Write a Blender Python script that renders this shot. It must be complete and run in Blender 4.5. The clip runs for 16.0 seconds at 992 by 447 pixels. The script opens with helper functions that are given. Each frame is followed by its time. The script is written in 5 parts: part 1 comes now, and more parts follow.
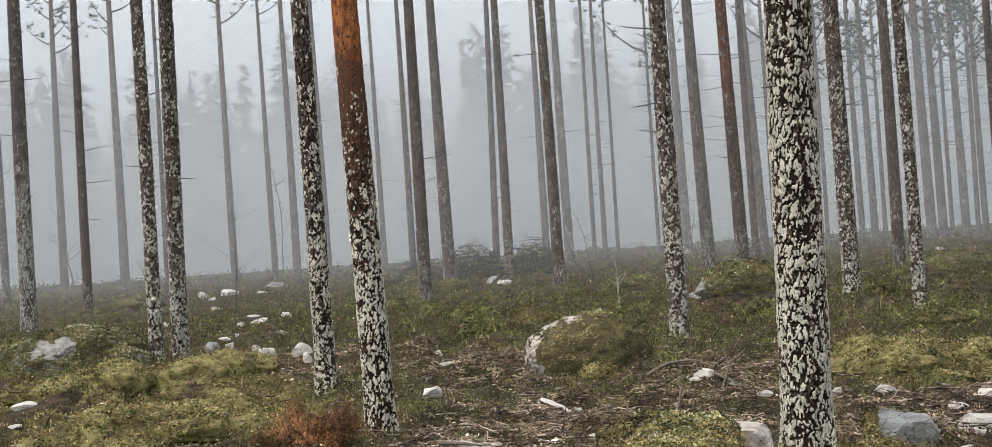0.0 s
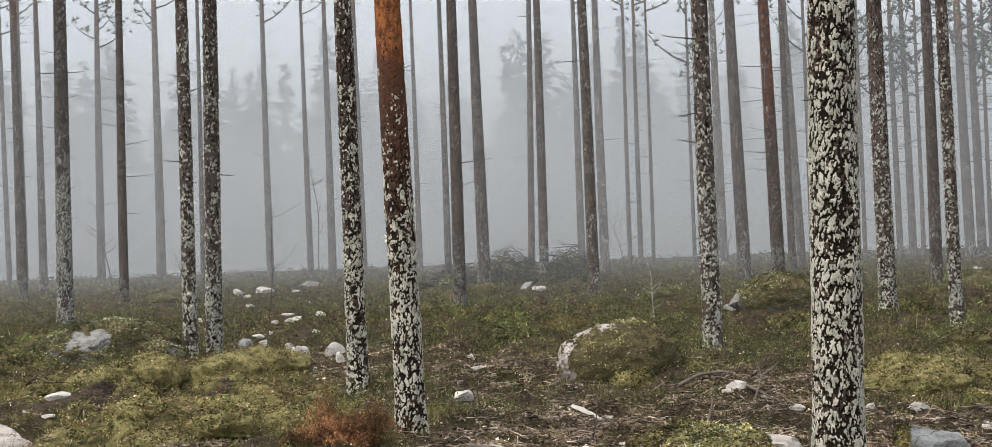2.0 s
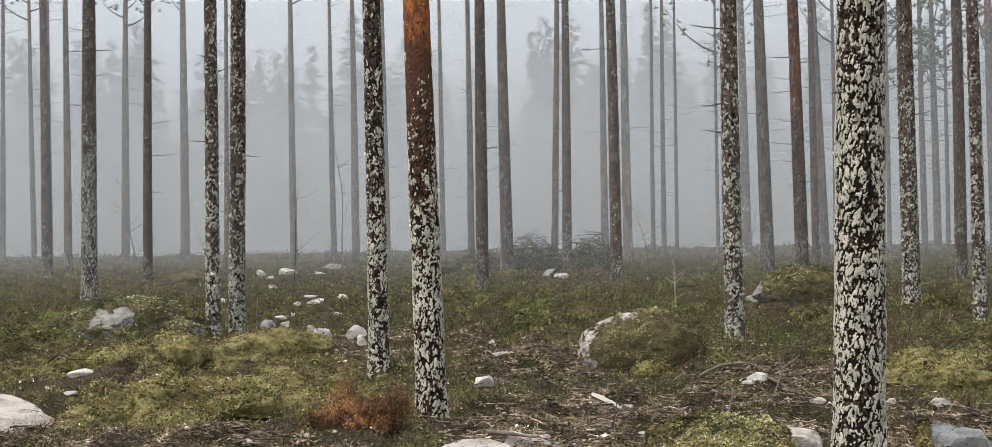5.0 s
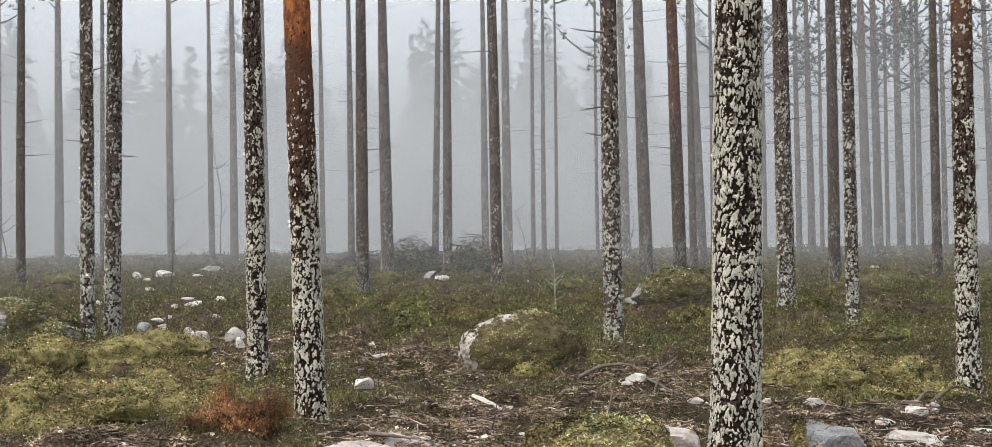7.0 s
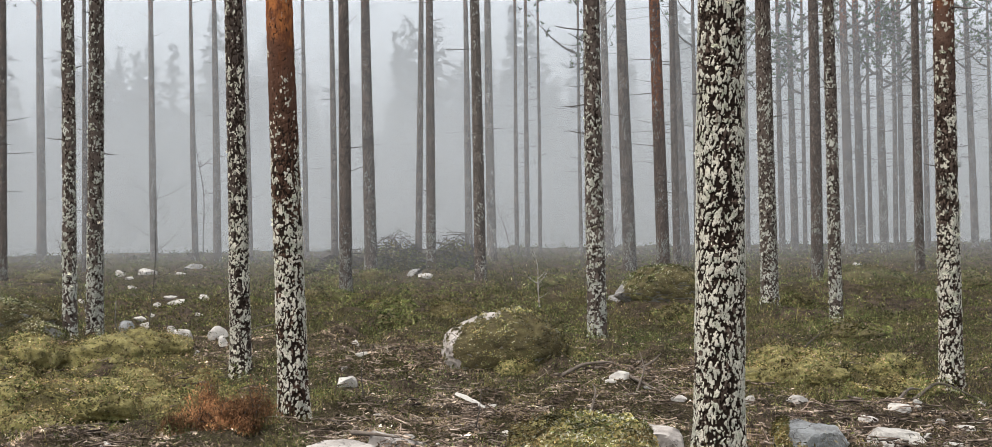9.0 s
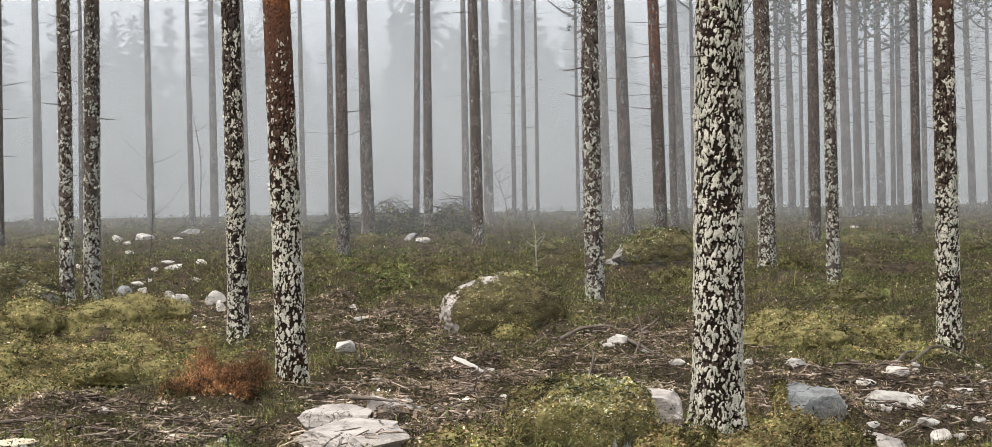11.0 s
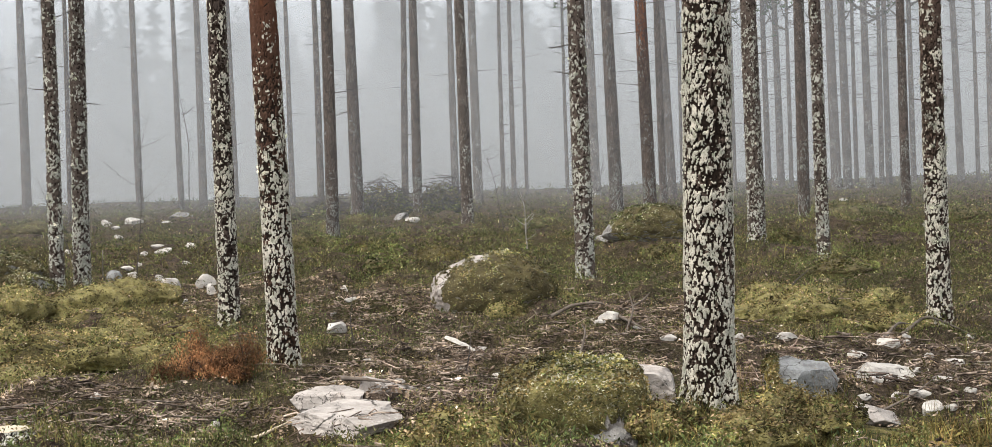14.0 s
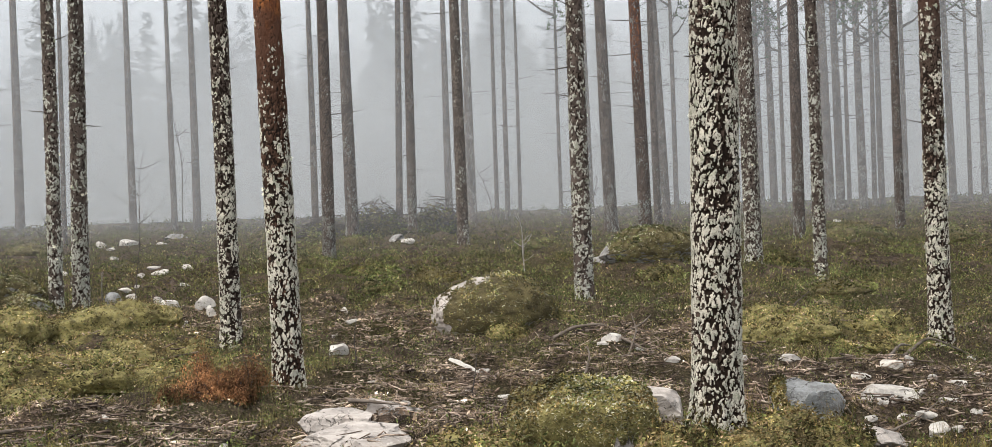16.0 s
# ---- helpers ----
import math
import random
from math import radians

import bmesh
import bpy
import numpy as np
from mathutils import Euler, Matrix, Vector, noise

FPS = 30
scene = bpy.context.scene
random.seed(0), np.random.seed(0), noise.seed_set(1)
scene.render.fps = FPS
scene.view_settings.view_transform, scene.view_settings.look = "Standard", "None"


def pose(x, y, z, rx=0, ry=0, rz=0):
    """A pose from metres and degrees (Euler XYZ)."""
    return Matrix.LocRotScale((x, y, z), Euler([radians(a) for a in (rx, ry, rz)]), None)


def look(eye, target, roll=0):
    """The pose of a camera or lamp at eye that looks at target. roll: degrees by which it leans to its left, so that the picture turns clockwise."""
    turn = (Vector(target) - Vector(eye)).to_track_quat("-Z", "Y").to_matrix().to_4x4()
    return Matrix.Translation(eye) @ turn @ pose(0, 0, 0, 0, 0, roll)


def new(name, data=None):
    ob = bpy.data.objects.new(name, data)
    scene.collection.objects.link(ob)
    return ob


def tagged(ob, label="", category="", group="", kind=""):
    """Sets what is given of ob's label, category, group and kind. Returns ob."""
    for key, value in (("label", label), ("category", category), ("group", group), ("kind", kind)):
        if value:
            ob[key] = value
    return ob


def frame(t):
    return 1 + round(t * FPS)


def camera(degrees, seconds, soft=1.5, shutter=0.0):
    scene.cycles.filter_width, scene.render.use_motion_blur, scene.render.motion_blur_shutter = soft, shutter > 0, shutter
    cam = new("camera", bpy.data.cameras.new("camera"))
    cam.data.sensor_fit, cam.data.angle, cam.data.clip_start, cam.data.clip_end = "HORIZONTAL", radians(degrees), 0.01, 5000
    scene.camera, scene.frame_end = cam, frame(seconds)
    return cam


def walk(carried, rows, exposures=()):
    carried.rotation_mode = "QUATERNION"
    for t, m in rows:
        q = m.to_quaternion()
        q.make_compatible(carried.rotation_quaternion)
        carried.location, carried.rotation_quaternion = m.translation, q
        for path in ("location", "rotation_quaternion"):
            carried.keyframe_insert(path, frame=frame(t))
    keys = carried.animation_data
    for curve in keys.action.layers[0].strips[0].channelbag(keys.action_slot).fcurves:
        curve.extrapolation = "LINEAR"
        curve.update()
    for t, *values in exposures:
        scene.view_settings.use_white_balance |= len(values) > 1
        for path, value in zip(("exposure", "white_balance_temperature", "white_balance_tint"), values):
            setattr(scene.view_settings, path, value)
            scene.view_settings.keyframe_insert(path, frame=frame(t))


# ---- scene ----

# ---- camera ----
cam = camera(34.0, 16.0, soft=0.65)
PATH = [
    (0, 0.004, -0.007, 1.563, 89.999, 3.815, 2.102),
    (0.5, -0.002, -0.013, 1.558, 90.036, 3.64, 2.829),
    (1, -0.001, -0.019, 1.561, 90.04, 3.295, 3.098),
    (1.5, 0.006, -0.001, 1.561, 90.168, 2.726, 3.297),
    (2, 0.004, -0.012, 1.556, 90.264, 2.104, 3.381),
    (2.5, -0.001, -0.02, 1.557, 90.196, 1.409, 3.519),
    (3, 0.003, -0.006, 1.555, 89.768, 1.221, 3.808),
    (5.5, 0.002, -0.018, 1.561, 89.811, 0.93, 4.223),
    (6, -0.001, -0.031, 1.554, 89.873, 0.858, 2.169),
    (6.5, 0.006, 0.005, 1.556, 89.836, 0.806, 0.556),
    (7, 0, 0, 1.55, 89.821, 0.75, -0.002),
    (7.5, 0.005, 0.015, 1.554, 89.781, 0.792, -0.242),
    (8, 0.004, 0.012, 1.554, 89.761, 0.792, -0.379),
    (10.5, 0, 0.028, 1.552, 89.393, 0.907, -0.741),
    (11, -0.001, 0.04, 1.554, 88.451, 0.98, -0.685),
    (11.5, -0.003, 0.028, 1.557, 87.962, 1.417, -0.638),
    (12, -0.005, 0.026, 1.561, 87.699, 1.747, -0.59),
    (12.5, -0, 0.036, 1.558, 87.574, 1.918, -0.597),
    (13, 0.002, 0.044, 1.559, 87.54, 1.935, -0.857),
    (13.5, -0.001, 0.037, 1.557, 87.528, 1.893, -1.118),
    (14, -0.001, 0.048, 1.558, 87.67, 1.907, -1.089),
    (14.5, -0.027, 0.033, 1.556, 88.827, 1.92, -0.669),
    (15, -0.046, 0.041, 1.553, 88.529, 1.968, 0.085),
    (15.5, -0.054, 0.035, 1.554, 88.428, 2.208, 0.085),
    (16, -0.103, 0.006, 1.573, 88.4, 1.936, -1.405),
]
walk(cam, [(r[0], pose(*r[1:])) for r in PATH], exposures=[(0, 0.82, 6500, 10), (2, 0.76, 6500, 10), (3, 0.88, 6500, 10), (5.5, 0.74, 6500, 10), (6.5, 0.92, 6500, 10), (8, 0.90, 6500, 10), (10.5, 0.90, 6550, 10), (11.2, 1.02, 6600, 10), (12.5, 1.06, 6650, 10), (13.5, 1.05, 6650, 10), (14, 1.0, 6600, 10), (14.5, 0.78, 6550, 10), (15.2, 0.98, 6550, 10), (16, 0.95, 6600, 10)])

# ---- light: a thin bright overcast above ground fog ----
world = bpy.data.worlds.new("foggy_sky")
scene.world = world
world.use_nodes = True
wn, wl = world.node_tree.nodes, world.node_tree.links
sky = wn.new("ShaderNodeTexSky")
sky.sky_type, sky.sun_disc = "NISHITA", False
sky.sun_elevation, sky.sun_rotation = radians(58), radians(-127)
sky.air_density, sky.dust_density, sky.ozone_density = 1.0, 4.0, 1.5
bg_sky = wn["Background"]
bg_sky.inputs["Strength"].default_value = 0.06
wl.new(sky.outputs["Color"], bg_sky.inputs["Color"])
bg_cloud = wn.new("ShaderNodeBackground")
bg_cloud.inputs["Color"].default_value = (0.755, 0.803, 0.86, 1)
bg_cloud.inputs["Strength"].default_value = 0.85
wmix = wn.new("ShaderNodeMixShader")
wmix.inputs["Fac"].default_value = 0.75
wl.new(bg_sky.outputs[0], wmix.inputs[1])
wl.new(bg_cloud.outputs[0], wmix.inputs[2])
wl.new(wmix.outputs[0], wn["World Output"].inputs["Surface"])

sun_data = bpy.data.lights.new("sun", "SUN")
sun_data.energy, sun_data.angle, sun_data.color = 2.15, radians(50), (1.0, 0.96, 0.9)
sun = new("sun", sun_data)
sun.matrix_world = look((-20, -3, 40), (0, 12, 0))


# ---- material tools ----
class Mat:
    def __init__(self, name, rough=0.9, spec=0.25):
        self.m = bpy.data.materials.new(name)
        self.m.use_nodes = True
        self.n, self.l = self.m.node_tree.nodes, self.m.node_tree.links
        self.p = self.n["Principled BSDF"]
        self.p.inputs["Roughness"].default_value = rough
        self.p.inputs["Specular IOR Level"].default_value = spec

    def put(self, socket, value):
        if isinstance(value, bpy.types.NodeSocket):
            self.l.new(value, socket)
        elif isinstance(value, (tuple, list)) and len(value) == 3 and socket.type == "RGBA":
            socket.default_value = (*value, 1)
        else:
            socket.default_value = value

    def coords(self, scale=(1, 1, 1), shift=True, kind="Object"):
        c = self.n.new("ShaderNodeTexCoord").outputs[kind] if kind == "Object" else self.n.new("ShaderNodeNewGeometry").outputs["Position"]
        v = self.n.new("ShaderNodeVectorMath")
        v.operation = "MULTIPLY"
        self.put(v.inputs[0], c)
        v.inputs[1].default_value = scale
        if not shift:
            return v.outputs[0]
        r = self.math("MULTIPLY", self.n.new("ShaderNodeObjectInfo").outputs["Random"], 37.0)
        a = self.n.new("ShaderNodeVectorMath")
        self.put(a.inputs[0], v.outputs[0])
        self.put(a.inputs[1], r)
        return a.outputs[0]

    def noise(self, vec, scale, detail=4.0, rough=0.55, warp=0.0):
        t = self.n.new("ShaderNodeTexNoise")
        self.put(t.inputs["Vector"], vec)
        t.inputs["Scale"].default_value, t.inputs["Detail"].default_value = scale, detail
        t.inputs["Roughness"].default_value, t.inputs["Distortion"].default_value = rough, warp
        return t.outputs["Fac"]

    def cells(self, vec, scale, feature="DISTANCE_TO_EDGE", out="Distance"):
        t = self.n.new("ShaderNodeTexVoronoi")
        t.feature = feature
        self.put(t.inputs["Vector"], vec)
        t.inputs["Scale"].default_value = scale
        return t.outputs[out]

    def math(self, op, a, b=0.0, clamp=False):
        t = self.n.new("ShaderNodeMath")
        t.operation, t.use_clamp = op, clamp
        self.put(t.inputs[0], a)
        self.put(t.inputs[1], b)
        return t.outputs[0]

    def ramp(self, fac, lo, hi, a=0.0, b=1.0):
        t = self.n.new("ShaderNodeMapRange")
        t.interpolation_type = "SMOOTHSTEP"
        self.put(t.inputs["Value"], fac)
        for key, v in (("From Min", lo), ("From Max", hi), ("To Min", a), ("To Max", b)):
            t.inputs[key].default_value = v
        return t.outputs[0]

    def mix(self, fac, a, b):
        t = self.n.new("ShaderNodeMix")
        t.data_type = "RGBA"
        self.put(t.inputs[0], fac)
        self.put(t.inputs[6], a)
        self.put(t.inputs[7], b)
        return t.outputs[2]

    def up(self, vec):
        s = self.n.new("ShaderNodeSeparateXYZ")
        self.put(s.inputs[0], vec)
        return s.outputs[2]

    def island(self):
        return self.n.new("ShaderNodeNewGeometry").outputs["Random Per Island"]

    def color(self, c):
        self.put(self.p.inputs["Base Color"], c)
        return self

    def bump(self, height, strength=0.6, distance=0.01):
        b = self.n.new("ShaderNodeBump")
        b.inputs["Strength"].default_value, b.inputs["Distance"].default_value = strength, distance
        self.put(b.inputs["Height"], height)
        self.l.new(b.outputs[0], self.p.inputs["Normal"])
        return self


def bark(name, lichen_top, lichen, orange_from=99.0, plate=(0.075, 0.046, 0.033), crack=(0.020, 0.012, 0.009), flake=(0.76, 0.73, 0.62), fine=30.0):
    """Pine bark: dark upright fissures, plates, pale lichen thinning out with height, rust-coloured flaking bark above."""
    m = Mat(name, 0.92, 0.15)
    raw = m.coords((1, 1, 1), shift=False)
    z = m.up(raw)
    v = m.coords((1, 1, 0.46))
    wv = m.n.new("ShaderNodeVectorMath")
    m.put(wv.inputs[0], v)
    m.put(wv.inputs[1], m.math("MULTIPLY", m.noise(v, 26, 5, 0.7), 0.13))
    edge = m.cells(wv.outputs[0], fine)
    big = m.cells(wv.outputs[0], fine * 0.42)
    fiss = m.math("MULTIPLY", m.ramp(edge, 0.015, 0.13), m.ramp(big, 0.01, 0.07))
    tone = m.noise(v, 6, 5, 0.6)
    grain = m.noise(v, 150, 3, 0.6)
    wood = m.mix(m.ramp(tone, 0.35, 0.7), plate, tuple(c * 0.5 for c in plate))
    rust = m.mix(m.ramp(m.noise(v, 16, 5, 0.65), 0.35, 0.65), (0.30, 0.10, 0.035), (0.12, 0.045, 0.022))
    hz = m.math("ADD", z, m.math("MULTIPLY", m.noise(v, 3.0, 3), 1.4))
    wood = m.mix(m.ramp(hz, orange_from + 0.2, orange_from + 1.8), wood, rust)
    blotch = m.noise(m.coords((1, 1, 0.62)), 19, 6, 0.66, 1.0)
    broad = m.noise(v, 3.4, 4, 0.6)
    keep = m.math("MULTIPLY", m.ramp(hz, lichen_top - 0.8, lichen_top + 2.6, 1.0, 0.0), 0.185 * lichen)
    level = m.math("ADD", m.math("ADD", blotch, keep), m.math("MULTIPLY", m.math("SUBTRACT", broad, 0.5), 0.62))
    level = m.math("ADD", level, m.math("MULTIPLY", m.math("SUBTRACT", m.noise(v, 75, 3, 0.65), 0.5), 0.42))
    patch = m.math("MULTIPLY", m.ramp(level, 0.612, 0.64), m.ramp(fiss, 0.18, 0.5))
    pale = m.mix(m.ramp(grain, 0.3, 0.75), flake, tuple(c * 0.72 for c in flake))
    pale = m.mix(m.ramp(m.noise(v, 9, 2), 0.56, 0.76), pale, (0.38, 0.39, 0.28))
    m.color(m.mix(patch, m.mix(fiss, crack, wood), pale))
    h = m.math("ADD", m.math("MULTIPLY", fiss, 1.0), m.math("MULTIPLY", patch, 0.6))
    m.bump(m.math("ADD", h, m.math("MULTIPLY", grain, 0.5)), 1.0, 0.014)
    return m.m


BARK = {
    "dark": bark("bark_dark_lichen", 2.7, 0.92, 7.0, plate=(0.07, 0.047, 0.037)),
    "lich": bark("bark_grey_lichen", 3.0, 0.95, 6.5, plate=(0.15, 0.112, 0.090), crack=(0.045, 0.034, 0.027), flake=(0.66, 0.65, 0.57), fine=28),
    "rusty": bark("bark_rust_high", 0.9, 0.7, 3.4, plate=(0.17, 0.12, 0.093), crack=(0.06, 0.042, 0.033), flake=(0.40, 0.41, 0.37), fine=26),
    "mid": bark("bark_grey_brown", 1.2, 0.7, 7.5, plate=(0.19, 0.138, 0.108), crack=(0.06, 0.045, 0.036), flake=(0.38, 0.37, 0.32), fine=26),
    "tan": bark("bark_tan", 0.6, 0.5, 12.0, plate=(0.24, 0.185, 0.145), crack=(0.06, 0.045, 0.036), fine=26),
    "far": bark("bark_far_grey", 0.5, 0.4, 9.0, plate=(0.20, 0.150, 0.120), crack=(0.07, 0.055, 0.045), flake=(0.34, 0.33, 0.29), fine=22),
}


def bark_plate(name, orange_from, plate):
    """Scaly bark of a pine, brown below and rust-orange above a height."""
    m = Mat(name, 0.93, 0.12)
    z = m.up(m.coords((1, 1, 1), shift=False))
    v = m.coords((1, 1, 0.5))
    hz = m.math("ADD", z, m.math("MULTIPLY", m.math("SUBTRACT", m.noise(v, 7.0, 4), 0.5), 1.1))
    wood = m.mix(m.ramp(m.noise(v, 14, 5, 0.65), 0.35, 0.68), plate, tuple(c * 0.45 for c in plate))
    rust = m.mix(m.ramp(m.noise(v, 22, 5, 0.65), 0.38, 0.62), (0.36, 0.135, 0.045), (0.14, 0.052, 0.025))
    wood = m.mix(m.ramp(hz, orange_from - 0.9, orange_from + 0.1, 0.0, 0.5), wood, (0.11, 0.045, 0.025))
    wood = m.mix(m.ramp(hz, orange_from - 0.1, orange_from + 0.35), wood, rust)
    fleck = m.math("MULTIPLY", m.ramp(m.noise(v, 62, 3, 0.6), 0.66, 0.71), m.ramp(m.noise(v, 9, 2), 0.45, 0.6))
    wood = m.mix(fleck, wood, (0.48, 0.46, 0.40))
    m.color(wood)
    fine = m.noise(v, 130, 4, 0.65)
    m.bump(m.math("ADD", m.math("MULTIPLY", m.noise(v, 40, 3, 0.6), 1.0), m.math("MULTIPLY", fine, 0.6)), 0.9, 0.008)
    return m.m


def lichen_crust(name, pale, dull):
    m = Mat(name, 0.95, 0.08)
    v = m.coords()
    tone, fine = m.noise(v, 11, 3, 0.6), m.noise(v, 95, 4, 0.65)
    col = m.mix(m.ramp(tone, 0.38, 0.64), pale, dull)
    col = m.mix(m.ramp(m.noise(v, 27, 3), 0.55, 0.66), col, (0.30, 0.31, 0.235))
    col = m.mix(m.ramp(fine, 0.48, 0.66, 0.0, 0.75), col, (0.20, 0.17, 0.13))
    m.color(col)
    m.bump(fine, 0.7, 0.005)
    return m.m


BARK_PLATE = {
    "low": bark_plate("bark_brown_plates", 3.6, (0.105, 0.074, 0.058)),
    "brown": bark_plate("bark_dark_plates", 6.0, (0.105, 0.078, 0.064)),
    "rust": bark_plate("bark_rust_plates", 2.85, (0.10, 0.056, 0.038)),
    "grey": bark_plate("bark_greyish_plates", 6.5, (0.135, 0.105, 0.088)),
    "high": bark_plate("bark_grey_brown_plates", 3.35, (0.115, 0.080, 0.062)),
}
LICHEN_CRUST = {"pale": lichen_crust("lichen_pale", (0.62, 0.575, 0.48), (0.37, 0.36, 0.30)), "grey": lichen_crust("lichen_grey", (0.50, 0.49, 0.43), (0.31, 0.31, 0.265))}


def simple(name, a, b, scale, rough=0.9, bump=0.5, dist=0.01, c=None, spec=0.25, cracked=False):
    m = Mat(name, rough, spec)
    v = m.coords()
    n1 = m.noise(v, scale, 5, 0.6)
    n2 = m.noise(v, scale * 7, 4, 0.6)
    col = m.mix(m.ramp(n1, 0.35, 0.68), a, b)
    if c:
        col = m.mix(m.ramp(n2, 0.56, 0.68), col, c)
    col = m.mix(m.ramp(n2, 0.25, 0.8, 0.0, 0.45), col, tuple(k * 0.5 for k in a))
    if cracked:
        w = m.n.new("ShaderNodeVectorMath")
        m.put(w.inputs[0], v)
        m.put(w.inputs[1], m.math("MULTIPLY", m.noise(v, 6, 5, 0.65), 0.35))
        line = m.math("MULTIPLY", m.ramp(m.cells(w.outputs[0], 3.6), 0.0, 0.035, 1.0, 0.0), m.ramp(m.noise(v, 4, 2), 0.42, 0.55))
        col = m.mix(m.ramp(m.noise(v, 3.2, 5, 0.65), 0.54, 0.70, 0.0, 0.5), col, (0.17, 0.12, 0.085))
        col = m.mix(line, col, (0.05, 0.042, 0.035))
    m.color(col)
    m.bump(m.math("ADD", n1, m.math("MULTIPLY", n2, 0.5)), bump, dist)
    return m.m


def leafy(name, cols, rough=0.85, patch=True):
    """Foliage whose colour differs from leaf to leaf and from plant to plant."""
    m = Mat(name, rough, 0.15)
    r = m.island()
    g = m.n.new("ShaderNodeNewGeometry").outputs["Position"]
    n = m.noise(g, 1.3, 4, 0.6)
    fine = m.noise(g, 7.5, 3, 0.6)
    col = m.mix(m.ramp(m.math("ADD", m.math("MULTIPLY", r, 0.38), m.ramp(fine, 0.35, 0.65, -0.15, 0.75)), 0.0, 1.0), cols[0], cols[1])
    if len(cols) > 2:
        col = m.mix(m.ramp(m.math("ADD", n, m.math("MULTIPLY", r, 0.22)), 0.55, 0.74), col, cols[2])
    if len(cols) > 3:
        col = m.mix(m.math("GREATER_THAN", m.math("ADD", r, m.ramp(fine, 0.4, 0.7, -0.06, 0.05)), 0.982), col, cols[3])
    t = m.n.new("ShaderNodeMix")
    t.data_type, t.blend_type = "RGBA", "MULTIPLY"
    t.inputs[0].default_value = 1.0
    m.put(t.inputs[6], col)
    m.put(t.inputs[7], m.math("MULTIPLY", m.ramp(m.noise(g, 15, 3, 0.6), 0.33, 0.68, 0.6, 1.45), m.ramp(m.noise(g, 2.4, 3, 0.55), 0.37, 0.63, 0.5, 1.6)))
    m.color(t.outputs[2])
    return m.m


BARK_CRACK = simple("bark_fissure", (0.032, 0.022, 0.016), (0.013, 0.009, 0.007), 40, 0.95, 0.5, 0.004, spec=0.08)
GRANITE = simple("pale_granite", (0.53, 0.475, 0.43), (0.27, 0.242, 0.218), 5, 0.85, 1.0, 0.025, (0.57, 0.52, 0.47), cracked=True)
GRANITE_GREY = simple("grey_granite", (0.30, 0.285, 0.265), (0.14, 0.135, 0.127), 8, 0.85, 1.0, 0.03, (0.46, 0.44, 0.40), cracked=True)
GRANITE_WHITE = simple("fresh_broken_granite", (0.62, 0.58, 0.52), (0.36, 0.33, 0.30), 11, 0.8, 1.0, 0.016)
MOSS = simple("moss_cushion", (0.26, 0.225, 0.085), (0.085, 0.072, 0.030), 11, 0.95, 1.0, 0.025, (0.42, 0.37, 0.21))
HUMUS = simple("overgrown_humus", (0.13, 0.108, 0.048), (0.07, 0.055, 0.03), 11, 0.95, 1.0, 0.025, (0.28, 0.24, 0.14))
GRANITE_DARK = simple("dark_granite", (0.36, 0.365, 0.36), (0.17, 0.172, 0.17), 11, 0.85, 1.0, 0.03, (0.40, 0.39, 0.36), cracked=True)
DEADWOOD = simple("grey_dead_wood", (0.17, 0.14, 0.115), (0.09, 0.07, 0.055), 14, 0.9, 0.6, 0.006)
PALEWOOD = simple("fresh_pale_wood", (0.66, 0.56, 0.42), (0.50, 0.40, 0.28), 20, 0.8, 0.4, 0.004)
TWIG = simple("dark_twig", (0.10, 0.085, 0.075), (0.06, 0.05, 0.045), 8, 0.9, 0.4, 0.004)
BIRCH = simple("birch_twig_bark", (0.40, 0.37, 0.33), (0.16, 0.13, 0.11), 18, 0.85, 0.4, 0.003)
NEEDLES = leafy("pine_needles", [(0.045, 0.065, 0.028), (0.03, 0.045, 0.02)])
SPRUCE = leafy("spruce_needles", [(0.04, 0.06, 0.035), (0.025, 0.04, 0.022)])
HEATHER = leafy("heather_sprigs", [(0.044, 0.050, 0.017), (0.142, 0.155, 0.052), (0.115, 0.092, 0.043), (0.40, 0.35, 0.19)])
BILBERRY = leafy("bilberry_sprigs", [(0.044, 0.062, 0.021), (0.138, 0.172, 0.058), (0.16, 0.13, 0.045), (0.38, 0.35, 0.17)])
BROWNING = leafy("withered_sprigs", [(0.095, 0.062, 0.038), (0.34, 0.24, 0.145), (0.17, 0.135, 0.06), (0.60, 0.50, 0.38)])
MOSSY = leafy("moss_tufts", [(0.095, 0.082, 0.030), (0.33, 0.282, 0.105), (0.22, 0.155, 0.070), (0.46, 0.41, 0.27)])
RUST = leafy("rust_needles", [(0.10, 0.048, 0.023), (0.36, 0.18, 0.085), (0.20, 0.10, 0.046), (0.42, 0.25, 0.13)])
STRAW = leafy("dry_grass", [(0.34, 0.26, 0.13), (0.22, 0.17, 0.075), (0.18, 0.165, 0.06)])
GRASS = leafy("grass_blades", [(0.085, 0.085, 0.024), (0.23, 0.225, 0.068), (0.24, 0.15, 0.055)])
LITTER = leafy("bark_litter", [(0.090, 0.063, 0.045), (0.38, 0.295, 0.22), (0.18, 0.13, 0.09), (0.72, 0.63, 0.53)])
CRUST = leafy("stone_lichen", [(0.24, 0.23, 0.16), (0.42, 0.40, 0.31), (0.30, 0.28, 0.19)])
SLASH = leafy("cut_twigs", [(0.095, 0.070, 0.055), (0.32, 0.255, 0.205), (0.16, 0.115, 0.088), (0.50, 0.43, 0.35)])
